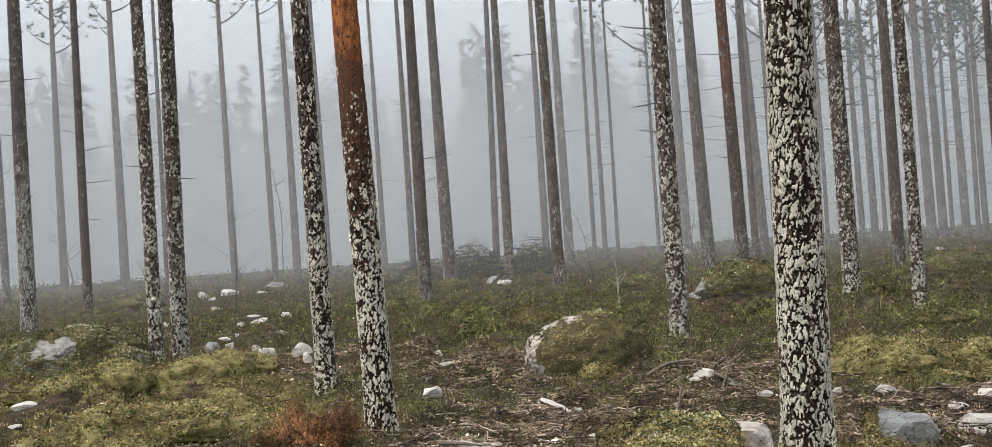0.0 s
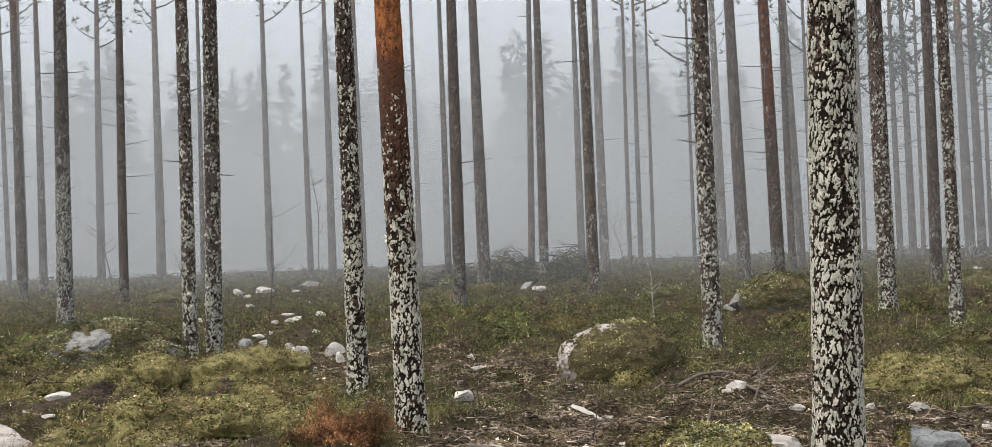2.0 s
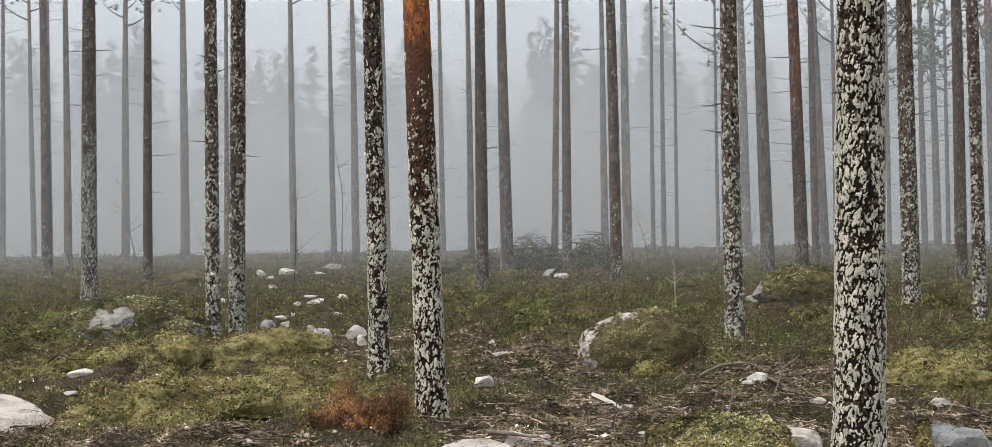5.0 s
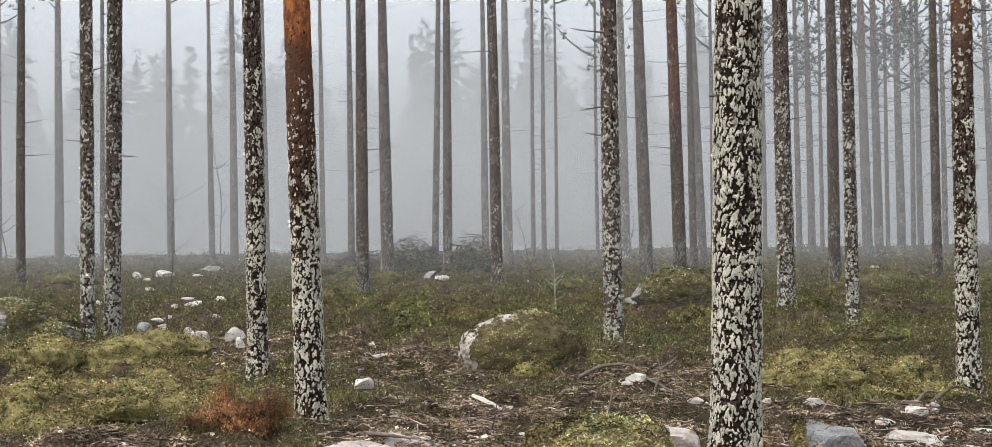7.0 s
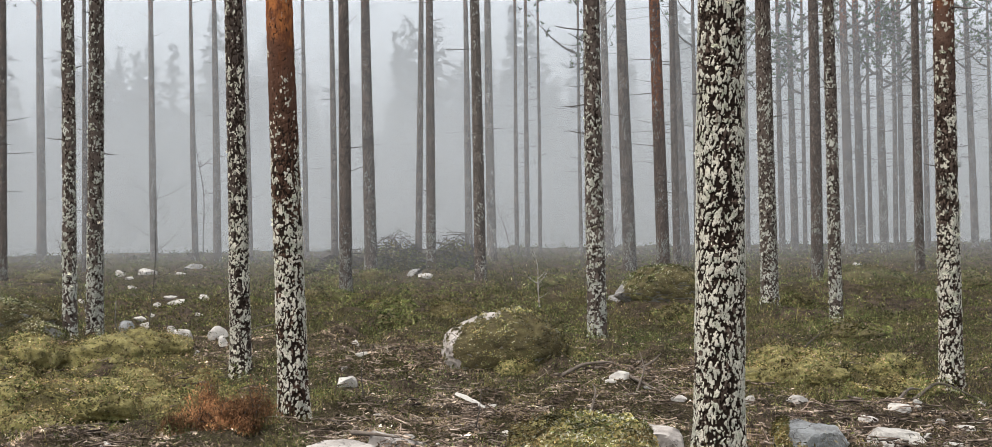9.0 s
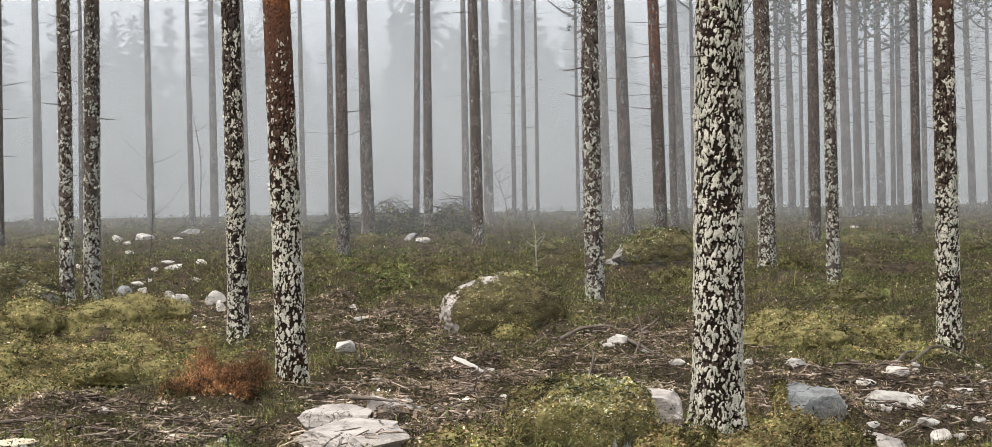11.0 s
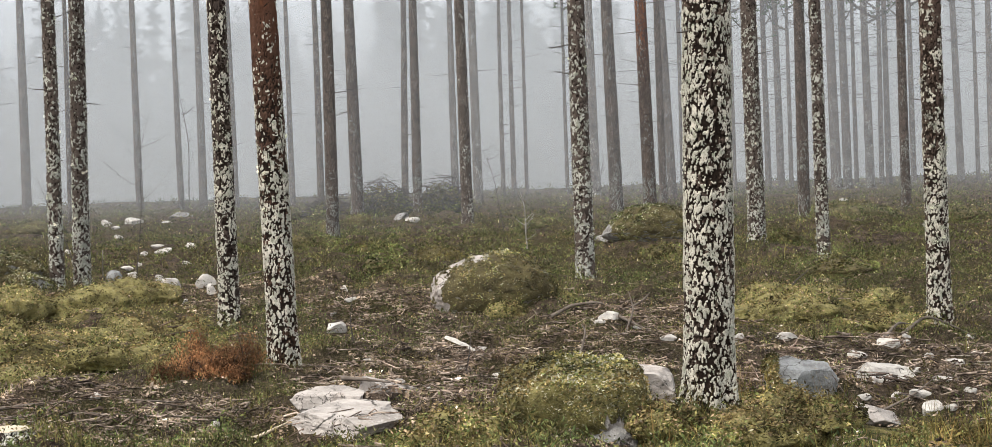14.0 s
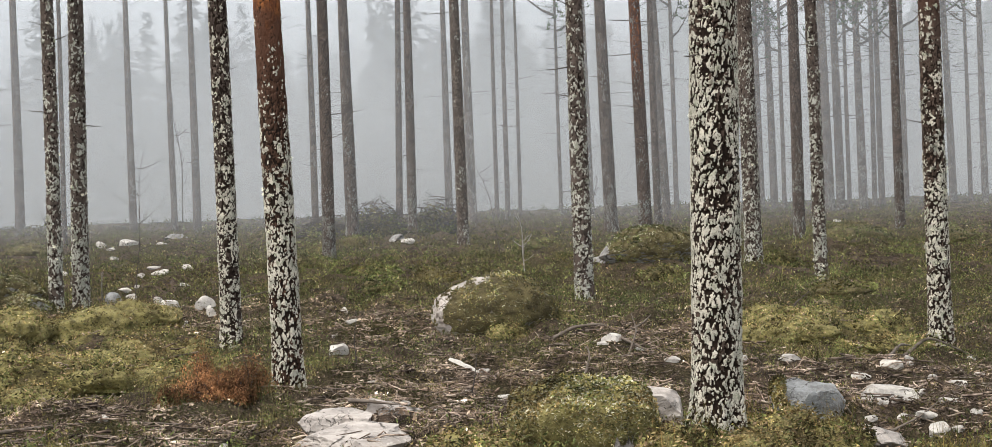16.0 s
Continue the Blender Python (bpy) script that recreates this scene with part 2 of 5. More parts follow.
LICHEN = leafy("lichen_flakes", [(0.42, 0.40, 0.34), (0.58, 0.55, 0.47), (0.36, 0.36, 0.28)])


def soil():
    m = Mat("forest_floor", 0.95, 0.1)
    v = m.n.new("ShaderNodeNewGeometry").outputs["Position"]
    n1, n2, n3, n4 = m.noise(v, 0.55, 5, 0.6), m.noise(v, 4.5, 5, 0.65), m.noise(v, 38, 4, 0.65), m.noise(v, 120, 3, 0.6, 1.5)
    peat = m.mix(m.ramp(n2, 0.35, 0.65), (0.024, 0.017, 0.012), (0.115, 0.082, 0.060))
    green = m.mix(m.ramp(n3, 0.35, 0.7), (0.026, 0.024, 0.010), (0.10, 0.088, 0.032))
    col = m.mix(m.ramp(n1, 0.40, 0.62), peat, green)
    col = m.mix(m.ramp(n3, 0.55, 0.66, 0.0, 0.8), col, (0.17, 0.125, 0.09))
    col = m.mix(m.ramp(n4, 0.58, 0.66, 0.0, 0.8), col, (0.27, 0.20, 0.15))
    col = m.mix(m.ramp(n4, 0.44, 0.36, 0.0, 0.85), col, (0.012, 0.009, 0.007))
    m.color(col)
    h = m.math("ADD", m.math("MULTIPLY", n2, 1.0), m.math("MULTIPLY", n3, 0.6))
    m.bump(m.math("ADD", h, m.math("MULTIPLY", n4, 0.4)), 1.0, 0.06)
    return m.m


SOIL = soil()


def moss_bed():
    """A carpet of moss: pale yellow crowns, olive hollows and brown dead spots."""
    m = Mat("moss_bed", 0.95, 0.1)
    v = m.n.new("ShaderNodeNewGeometry").outputs["Position"]
    n1, n2, n3 = m.noise(v, 2.2, 4, 0.6), m.noise(v, 8.5, 5, 0.65), m.noise(v, 55, 4, 0.65)
    col = m.mix(m.ramp(n2, 0.38, 0.62), (0.052, 0.050, 0.021), (0.235, 0.200, 0.080))
    col = m.mix(m.ramp(n1, 0.50, 0.62, 0.0, 0.8), col, (0.085, 0.066, 0.034))
    col = m.mix(m.ramp(n3, 0.45, 0.70, 0.0, 0.7), col, (0.045, 0.038, 0.016))
    m.color(col)
    m.bump(m.math("ADD", m.math("MULTIPLY", n2, 1.5), m.math("MULTIPLY", n3, 0.7)), 1.0, 0.05)
    return m.m


MOSS_BED = moss_bed()


def veil_material(name, density, aloft, foot=0.0):
    """Drifting fog: mostly clear, lit by the sky; thin at the very ground and aloft."""
    m = Mat(name)
    out = m.n["Material Output"]
    g = m.n.new("ShaderNodeNewGeometry").outputs["Position"]
    z = m.up(g)
    d = m.math("MULTIPLY", m.ramp(z, foot, foot + 0.5), m.ramp(z, 4.0, 15.0, 1.0, aloft))
    d = m.math("MULTIPLY", d, m.ramp(m.noise(g, 0.06, 3), 0.2, 0.8, 0.85, 1.15))
    d = m.math("MULTIPLY", d, density, True)
    di, tr, cl = m.n.new("ShaderNodeBsdfDiffuse"), m.n.new("ShaderNodeBsdfTranslucent"), m.n.new("ShaderNodeBsdfTransparent")
    for s in (di, tr):
        s.inputs["Color"].default_value = (0.93, 0.96, 0.98, 1)
    body, mixed = m.n.new("ShaderNodeMixShader"), m.n.new("ShaderNodeMixShader")
    m.l.new(di.outputs[0], body.inputs[1])
    m.l.new(tr.outputs[0], body.inputs[2])
    m.l.new(d, mixed.inputs[0])
    m.l.new(cl.outputs[0], mixed.inputs[1])
    m.l.new(body.outputs[0], mixed.inputs[2])
    m.l.new(mixed.outputs[0], out.inputs["Surface"])
    return m.m


# ---- mesh tools ----
def mesh_from(name, verts, faces, material, smooth=False):
    """A mesh from arrays: verts (n, 3), faces (m, 3) or (m, 4)."""
    verts, faces = np.asarray(verts, np.float32), np.asarray(faces, np.int32)
    me = bpy.data.meshes.new(name)
    k = faces.shape[1]
    me.vertices.add(len(verts))
    me.vertices.foreach_set("co", verts.ravel())
    me.loops.add(faces.size)
    me.loops.foreach_set("vertex_index", faces.ravel())
    me.polygons.add(len(faces))
    me.polygons.foreach_set("loop_start", np.arange(0, faces.size, k, dtype=np.int32))
    me.polygons.foreach_set("loop_total", np.full(len(faces), k, np.int32))
    if smooth:
        me.polygons.foreach_set("use_smooth", np.ones(len(faces), bool))
    me.materials.append(material)
    me.update(calc_edges=True)
    return me


def part(name, me, parent, label="", m=None):
    ob = new(name, me)
    ob.parent = parent
    if m is not None:
        ob.matrix_basis = m
    return tagged(ob, label)


def thing(name, x, y, z, label, category, group="", kind="", turn=0.0):
    ob = new(name)
    ob.matrix_basis = pose(x, y, z, 0, 0, turn)
    ob.empty_display_size = 0.2
    return tagged(ob, label, category, group, kind)


rng = np.random.default_rng(7)
WAVES = [(rng.uniform(0.6, 1.5), rng.uniform(0, 6.28), rng.uniform(0, 6.28)) for i in range(14)] + \
        [(rng.uniform(1.8, 7.0), rng.uniform(0, 6.28), rng.uniform(0, 6.28)) for i in range(14)]
# cushions of moss and heather: centre, half width, half depth, height
MOUNDS = [(-4.3, 17.3, 1.2, 0.7, 0.24), (-5.4, 16.6, 0.9, 0.7, 0.20), (-3.5, 15.3, 0.8, 0.6, 0.10), (-3.7, 13.2, 0.9, 0.6, 0.12), (-4.5, 14.6, 0.7, 0.6, 0.10), (3.0, 17.4, 1.4, 0.6, 0.10), (3.1, 15.0, 0.9, 0.7, 0.12), (-0.04, 8.8, 0.5, 0.45, 0.06),
          (-5.6, 20.3, 1.5, 0.9, 0.08), (2.7, 24.8, 0.8, 0.8, 0.20), (6.2, 30.5, 1.5, 1.4, 0.16), (0.3, 16.6, 0.9, 0.7, 0.10), (-7.0, 21.5, 1.0, 0.9, 0.12), (1.36, 9.2, 0.7, 0.5, 0.08)]


def zone(x, y, spots):
    """Soft 0..1 cover of a list of ellipses."""
    f = np.zeros(np.shape(x))
    wob = 0.25 * np.sin(3.1 * x + 1.7 * np.sin(2.3 * y)) + 0.2 * np.sin(5.3 * y + 2.0 * np.sin(4.1 * x))
    for cx, cy, rx, ry in spots:
        d = ((x - cx) / rx) ** 2 + ((y - cy) / ry) ** 2 + wob
        f = np.maximum(f, np.clip(1.6 - 1.2 * d, 0, 1))
    return f


BARE = [(-3.4, 10.9, 1.7, 0.6), (0.1, 12.4, 1.5, 1.8), (-2.8, 20.0, 1.5, 2.6), (3.0, 10.9, 1.4, 1.9), (-2.4, 10.0, 2.4, 0.75), (-5.0, 11.3, 1.5, 1.0), (0.0, 10.2, 1.2, 0.9), (1.4, 14.6, 0.8, 1.4), (-0.9, 17.5, 1.0, 2.0)]
MOSSES = [(-3.4, 13.6, 1.4, 2.1), (-5.3, 16.2, 1.2, 1.3), (3.0, 15.0, 1.1, 1.3), (-0.05, 8.7, 0.7, 0.7), (2.3, 8.5, 1.7, 0.6), (-4.2, 17.0, 1.3, 1.2), (1.6, 8.9, 0.5, 0.9), (0.45, 16.8, 0.5, 0.6)]


def lie(x, y):
    """Height of the ground."""
    x, y = np.asarray(x, float), np.asarray(y, float)
    z = np.zeros(np.broadcast(x, y).shape)
    for i, (w, a, p) in enumerate(WAVES):
        k = 6.283 / w
        z = z + (0.0075 if i < 14 else 0.012) * np.sin(k * (x * math.cos(a) + y * math.sin(a)) + p + 1.3 * np.sin(0.8 * k * (y * math.cos(a) - x * math.sin(a))))
    for k, a, h in ((5.2, 0.4, 0.075), (8.3, 1.5, 0.055), (2.9, 2.3, 0.08)):
        u, w = k * (x * math.cos(a) + y * math.sin(a)), k * (y * math.cos(a) - x * math.sin(a))
        u, w = u + 1.1 * np.sin(0.37 * w + a), w * 0.8 + 1.3 * np.sin(0.41 * u + 2 * a)
        z = z + h * np.clip(np.sin(u) * np.sin(w), 0, None) ** 0.8 - 0.2 * h
    z = z - 6 * (1 - np.exp(-(np.clip(y - 73, 0, None) / 38) ** 2))
    moss = zone(x, y, MOSSES)
    z = z + moss * 0.05 * (np.sin(7.3 * x + 2.0 * np.sin(5.1 * y)) * np.sin(6.1 * y + 1.7 * np.sin(4.3 * x + 1)) - 0.2)
    for cx, cy, rx, ry, h in MOUNDS:
        z = z + h * np.exp(-(((x - cx) / rx) ** 2 + ((y - cy) / ry) ** 2) ** 1.3)
    return z


# ---- ground ----
def steps(a, b, n, grow):
    t = np.linspace(0, 1, n + 1)[1:] ** grow
    return a + (b - a) * t


xs = np.concatenate([-steps(8.5, 600, 44, 2.6)[::-1], np.arange(-8.5, 8.51, 0.13), steps(8.5, 600, 44, 2.6)])
ys = np.concatenate([7 - steps(0, 600, 26, 3)[::-1], np.arange(7, 24, 0.13), np.arange(24, 40, 0.26), np.arange(40, 90, 0.6), steps(90, 900, 24, 3)])
gx, gy = np.meshgrid(xs, ys)
gv = np.stack([gx.ravel(), gy.ravel(), lie(gx, gy).ravel()], 1)
nx = len(xs)
i0 = (np.arange(len(ys) - 1)[:, None] * nx + np.arange(nx - 1)[None]).ravel()
ground_mesh = mesh_from("ground", gv, np.stack([i0, i0 + 1, i0 + nx + 1, i0 + nx], 1), SOIL, True)
ground_mesh.materials.append(MOSS_BED)
ground_mesh.polygons.foreach_set("material_index", (zone(gv[i0, 0], gv[i0, 1], MOSSES) > 0.62 - 0.25 * np.sin(9 * gv[i0, 0]) * np.sin(8 * gv[i0, 1])).astype(np.int32))
tagged(new("ground", ground_mesh),
       "dark peaty forest floor with litter, moss and heather", "ground", kind="structure")

# ---- fog ----
for i, (dist, density) in enumerate([(30, 0.05), (40, 0.075), (48, 0.09), (56, 0.10), (66, 0.13), (76, 0.22), (87, 0.74), (95, 0.45)]):
    w = 60 + dist * 1.2
    nseg = 24
    u = np.linspace(-1, 1, nseg + 1)
    fx, fy = u * w, dist - 0.12 * dist * u ** 2 + 0.4 * np.sin(7 * u + i)
    fv = np.concatenate([np.stack([fx, fy, np.full(nseg + 1, -0.6 if dist < 80 else -9.0)], 1), np.stack([fx, fy, np.full(nseg + 1, 45.0)], 1)])
    j = np.arange(nseg)
    tagged(new("fog_bank", mesh_from("fog_bank", fv, np.stack([j, j + 1, j + nseg + 2, j + nseg + 1], 1), veil_material("fog", density, 0.36 if dist > 80 else 0.1, -3.0 if dist > 80 else 0.0), True)),
           "pale grey drifting fog between the trunks", "fog", "fog banks", "stuff")


# ---- pines ----
def tube(points, radii, sides=5, phase=0.0):
    """Verts and quad faces of a tube along points."""
    pts, radii = np.asarray(points, float), np.asarray(radii, float)
    tan = np.gradient(pts, axis=0)
    tan /= np.linalg.norm(tan, axis=1)[:, None] + 1e-9
    ref = np.where(np.abs(tan[:, 2:3]) > 0.9, np.array([[1.0, 0, 0]]), np.array([[0, 0, 1.0]]))
    a = np.cross(tan, ref)
    a /= np.linalg.norm(a, axis=1)[:, None] + 1e-9
    b = np.cross(tan, a)
    ang = phase + np.arange(sides) * 2 * np.pi / sides
    v = pts[:, None] + radii[:, None, None] * (a[:, None] * np.cos(ang)[None, :, None] + b[:, None] * np.sin(ang)[None, :, None])
    n = len(pts)
    i = (np.arange(n - 1)[:, None] * sides + np.arange(sides)[None]).ravel()
    k = (np.arange(n - 1)[:, None] * sides + (np.arange(sides)[None] + 1) % sides).ravel()
    return v.reshape(-1, 3), np.stack([i, k, k + sides, i + sides], 1)


def join(pieces):
    vs, fs, o = [], [], 0
    for v, f in pieces:
        vs.append(v)
        fs.append(np.asarray(f) + o)
        o += len(v)
    return np.concatenate(vs), np.concatenate(fs)


def leaf_arrays(pos, size, r, upright=False):
    """Small tilted leaves: two triangles each, given as four corners."""
    n = len(pos)
    u = r.normal(0, 1, (n, 3))
    u[:, 2] = np.where(upright, np.abs(u[:, 2]) + 0.3, u[:, 2] * 0.6)
    u /= np.linalg.norm(u, axis=1)[:, None]
    w = np.cross(u, r.normal(0, 1, (n, 3)))
    w /= np.linalg.norm(w, axis=1)[:, None] + 1e-9
    u, w = u * size[:, None], w * (size * (0.30 if upright else 0.42))[:, None]
    return np.stack([pos - u, pos + w, pos + u, pos - w], 1).reshape(-1, 3)


def branch_mesh(seed, twigs, rise, thick):
    """A dead pine branch one metre long, pointing along +x."""
    r = np.random.default_rng(seed)
    t = np.linspace(0, 1, 7)
    path = np.stack([t - 0.03, 0.05 * np.sin(3 * t + seed) * t, rise * t + 0.03 * t * np.sin(5 * t + 2 * seed)], 1)
    out = [tube(path, 0.72 * thick * (1 - 0.5 * t), 5)]
    for k in range(twigs):
        s = r.uniform(0.3, 0.95)
        p = path[int(s * 6)]
        d = np.array([r.uniform(0.2, 0.8), r.uniform(-0.8, 0.8), r.uniform(-0.2, 0.7)]) * r.uniform(0.15, 0.4)
        q = np.stack([p, p + d * 0.5 + [0, 0, 0.02], p + d])
        out.append(tube(q, np.array([0.45, 0.32, 0.15]) * thick, 4))
    v, f = join(out)
    return mesh_from("branch", v, f, TWIG, True)


BRANCHES = [branch_mesh(1, 0, 0.10, 0.050), branch_mesh(2, 1, 0.16, 0.036), branch_mesh(3, 2, 0.04, 0.036), branch_mesh(4, 0, -0.04, 0.052), branch_mesh(5, 1, 0.2, 0.034)]


def crown_meshes(seed, height, spread, puffs):
    """Live limbs and needle puffs of a pine, from 0 to height round the stem."""
    r = np.random.default_rng(seed)
    limbs, tris = [], []
    ends = []
    for k in range(18):
        z0 = height * (k / 18) * 0.92
        a = k * 2.4 + r.uniform(-0.3, 0.3)
        ln = spread * (1.05 - 0.75 * (z0 / height)) * r.uniform(0.7, 1.15)
        t = np.linspace(0, 1, 5)
        p = np.stack([np.cos(a) * ln * t, np.sin(a) * ln * t, z0 + ln * (0.15 * t + 0.35 * t * t)], 1)
        limbs.append(tube(p, 0.03 * (1 - 0.8 * t), 4))
        ends.append(p)
    for k in range(puffs):
        p = ends[r.integers(len(ends))]
        s = r.uniform(0.35, 1.05)
        c = p[0] + (p[-1] - p[0]) * s + r.normal(0, 0.16, 3)
        for j in range(11):
            d = r.normal(0, 1, 3)
            d[2] = abs(d[2]) * 0.8 - 0.15
            d *= r.uniform(0.10, 0.2) / (np.linalg.norm(d) + 1e-6)
            side = np.cross(d, r.normal(0, 1, 3))
            side *= 0.018 / (np.linalg.norm(side) + 1e-6)
            tris += [c - side, c + side, c + d]
    lv, lf = join(limbs)
    tv = np.array(tris)
    return mesh_from("limbs", lv, lf, TWIG, True), mesh_from("crown", tv, np.arange(len(tv)).reshape(-1, 3), NEEDLES)


def dead_spray(seed, count):
    """Fine dead twigs standing out level from a stem, from 0 to 5 m up."""
    r = np.random.default_rng(seed)
    out = []
    for k in range(count):
        a, ln, z0 = r.uniform(0, 6.28), r.uniform(0.3, 1.15), 5.0 * r.uniform() ** 0.6
        t = np.linspace(0, 1, 4)
        d = np.array([math.cos(a), math.sin(a)])
        p = np.stack([d[0] * ln * t, d[1] * ln * t, z0 + ln * (r.uniform(-0.25, 0.15) * t + 0.12 * t * t)], 1)
        out.append(tube(p, 0.014 * (1 - 0.7 * t), 3))
        for j in range(2):
            b, w = p[1 + j], r.normal(0, 0.22, 3) * [1, 1, 0.6]
            out.append(tube(np.stack([b, b + w * 0.5, b + w]), 0.008 * np.array([1, 0.7, 0.4]), 3))
    v, f = join(out)
    return mesh_from("dead_twig", v, f, TWIG)


SPRAYS = [dead_spray(71, 26), dead_spray(72, 20), dead_spray(73, 32)]
CROWNS = [crown_meshes(21, 5.5, 1.7, 190), crown_meshes(22, 6.5, 1.9, 210), crown_meshes(23, 4.8, 1.5, 170)]


def trunk_mesh(r0, height, lean, seed, sides, rings):
    """A tapered, slightly sinuous trunk with a root flare."""
    r = np.random.default_rng(seed)
    low = np.linspace(-0.25, 4.2, rings)
    z = np.concatenate([low, np.linspace(4.2, height, 14)[1:]])
    p1, p2, bend = r.uniform(0, 6.28), r.uniform(0, 6.28), 0.006
    ang = np.arange(sides) * 2 * np.pi / sides
    zz, aa = np.meshgrid(z, ang, indexing="ij")
    rad = r0 * 1.02 * np.clip(1 - 0.95 * (np.clip(zz, 0, None) / height) ** 1.4, 0.03, None)
    flare = np.exp(-np.clip(zz, 0, None) / 0.16)
    rad = rad * (1 + flare * (0.17 + 0.12 * np.sin(aa * 4 + p1) + 0.08 * np.sin(aa * 7 + p2)))
    cx = lean * zz + bend * (np.sin(0.55 * zz + p1) - math.sin(p1)) * np.clip(zz / 2, 0, 1)
    cy = 0.01 * zz + bend * (np.sin(0.45 * zz + p2) - math.sin(p2)) * np.clip(zz / 2, 0, 1)
    v = np.stack([cx + rad * np.cos(aa), cy + rad * np.sin(aa), zz], -1).reshape(-1, 3)
    n = len(z)
    i = (np.arange(n - 1)[:, None] * sides + np.arange(sides)[None]).ravel()
    k = (np.arange(n - 1)[:, None] * sides + (np.arange(sides)[None] + 1) % sides).ravel()
    return v, np.stack([i, k, k + sides, i + sides], 1), z, cx[:, 0], cy[:, 0], rad


def lattice(u, z, nu, cell, seed):
    """Smooth random field, closed round the stem: nu cells round it, cells of the given height."""
    r = np.random.default_rng(seed)
    tab = r.uniform(0, 1, (nu, 512))
    fu, fz = u * nu, z / cell + 100.0
    iu, iz = np.floor(fu).astype(int), np.floor(fz).astype(int)
    a, b = fu - iu, fz - iz
    a, b = a * a * (3 - 2 * a), b * b * (3 - 2 * b)
    g = lambda p, q: tab[(iu + p) % nu, (iz + q) % 512]
    return (g(0, 0) * (1 - a) + g(1, 0) * a) * (1 - b) + (g(0, 1) * (1 - a) + g(1, 1) * a) * b


def crackle(u, z, nu, cell, seed):
    """Distance from the border between uneven plates, closed round the stem; and a number for each plate."""
    r = np.random.default_rng(seed)
    ju, jz, tone = r.uniform(0.05, 0.95, (nu, 512)), r.uniform(0.05, 0.95, (nu, 512)), r.uniform(0, 1, (nu, 512))
    fu, fz = u * nu, z / cell + 100.0
    iu, iz = np.floor(fu).astype(int), np.floor(fz).astype(int)
    f1, f2, own = np.full(u.shape, 9.0), np.full(u.shape, 9.0), np.zeros(u.shape)
    for p in (-1, 0, 1):
        for q in (-1, 0, 1):
            cu, cz = iu + p, iz + q
            d = np.hypot(cu + ju[cu % nu, cz % 512] - fu, cz + jz[cu % nu, cz % 512] - fz)
            near = d < f1
            f2 = np.where(near, f1, np.minimum(f2, d))
            own = np.where(near, tone[cu % nu, cz % 512], own)
            f1 = np.where(near, d, f1)
    return f2 - f1, own


def soft_step(v, lo, hi):
    t = np.clip((v - lo) / (hi - lo), 0, 1)
    return t * t * (3 - 2 * t)


def bark_relief(u, z, r0, seed):
    """Depth of the fissures (0 deep, 1 on a plate) and the plates' own numbers."""
    nu = max(9, int(round(6.283 * r0 / 0.0185)))
    w1, w2 = lattice(u, z, nu // 2, 0.055, seed + 1) - 0.5, lattice(u, z, nu, 0.05, seed + 2) - 0.5
    w3 = lattice(u, z, nu * 3, 0.011, seed + 3) - 0.5
    uu, zz = (u + (1.5 * w1 + 0.5 * w3) / nu) % 1.0, z + 0.05 * w2 + 0.02 * w3
    edge, own = crackle(uu, zz, nu, 0.078, seed + 4)
    wide, _ = crackle((uu + 0.3 / nu) % 1.0, zz, max(4, nu // 3), 0.26, seed + 5)
    gap = 0.12 + 0.16 * lattice(u, z, nu // 2, 0.07, seed + 6)
    return np.minimum(soft_step(edge, gap * 0.5, gap + 0.10), 0.15 + 0.85 * soft_step(wide, 0.04, 0.12)), own


def lichen_cover(u, z, r0, seed, stops):
    """Where lichen grows: stops are (height, share of the bark)."""
    nu = max(6, int(round(6.283 * r0 / 0.10)))
    f = 0.24 * lattice(u, z, nu, 0.15, seed + 11) + 0.36 * lattice(u, z, nu * 3, 0.045, seed + 12) + 0.40 * lattice(u, z, nu * 7, 0.014, seed + 13)
    return f - (0.72 - 0.44 * np.interp(z, [a for a, b in stops], [b for a, b in stops]))


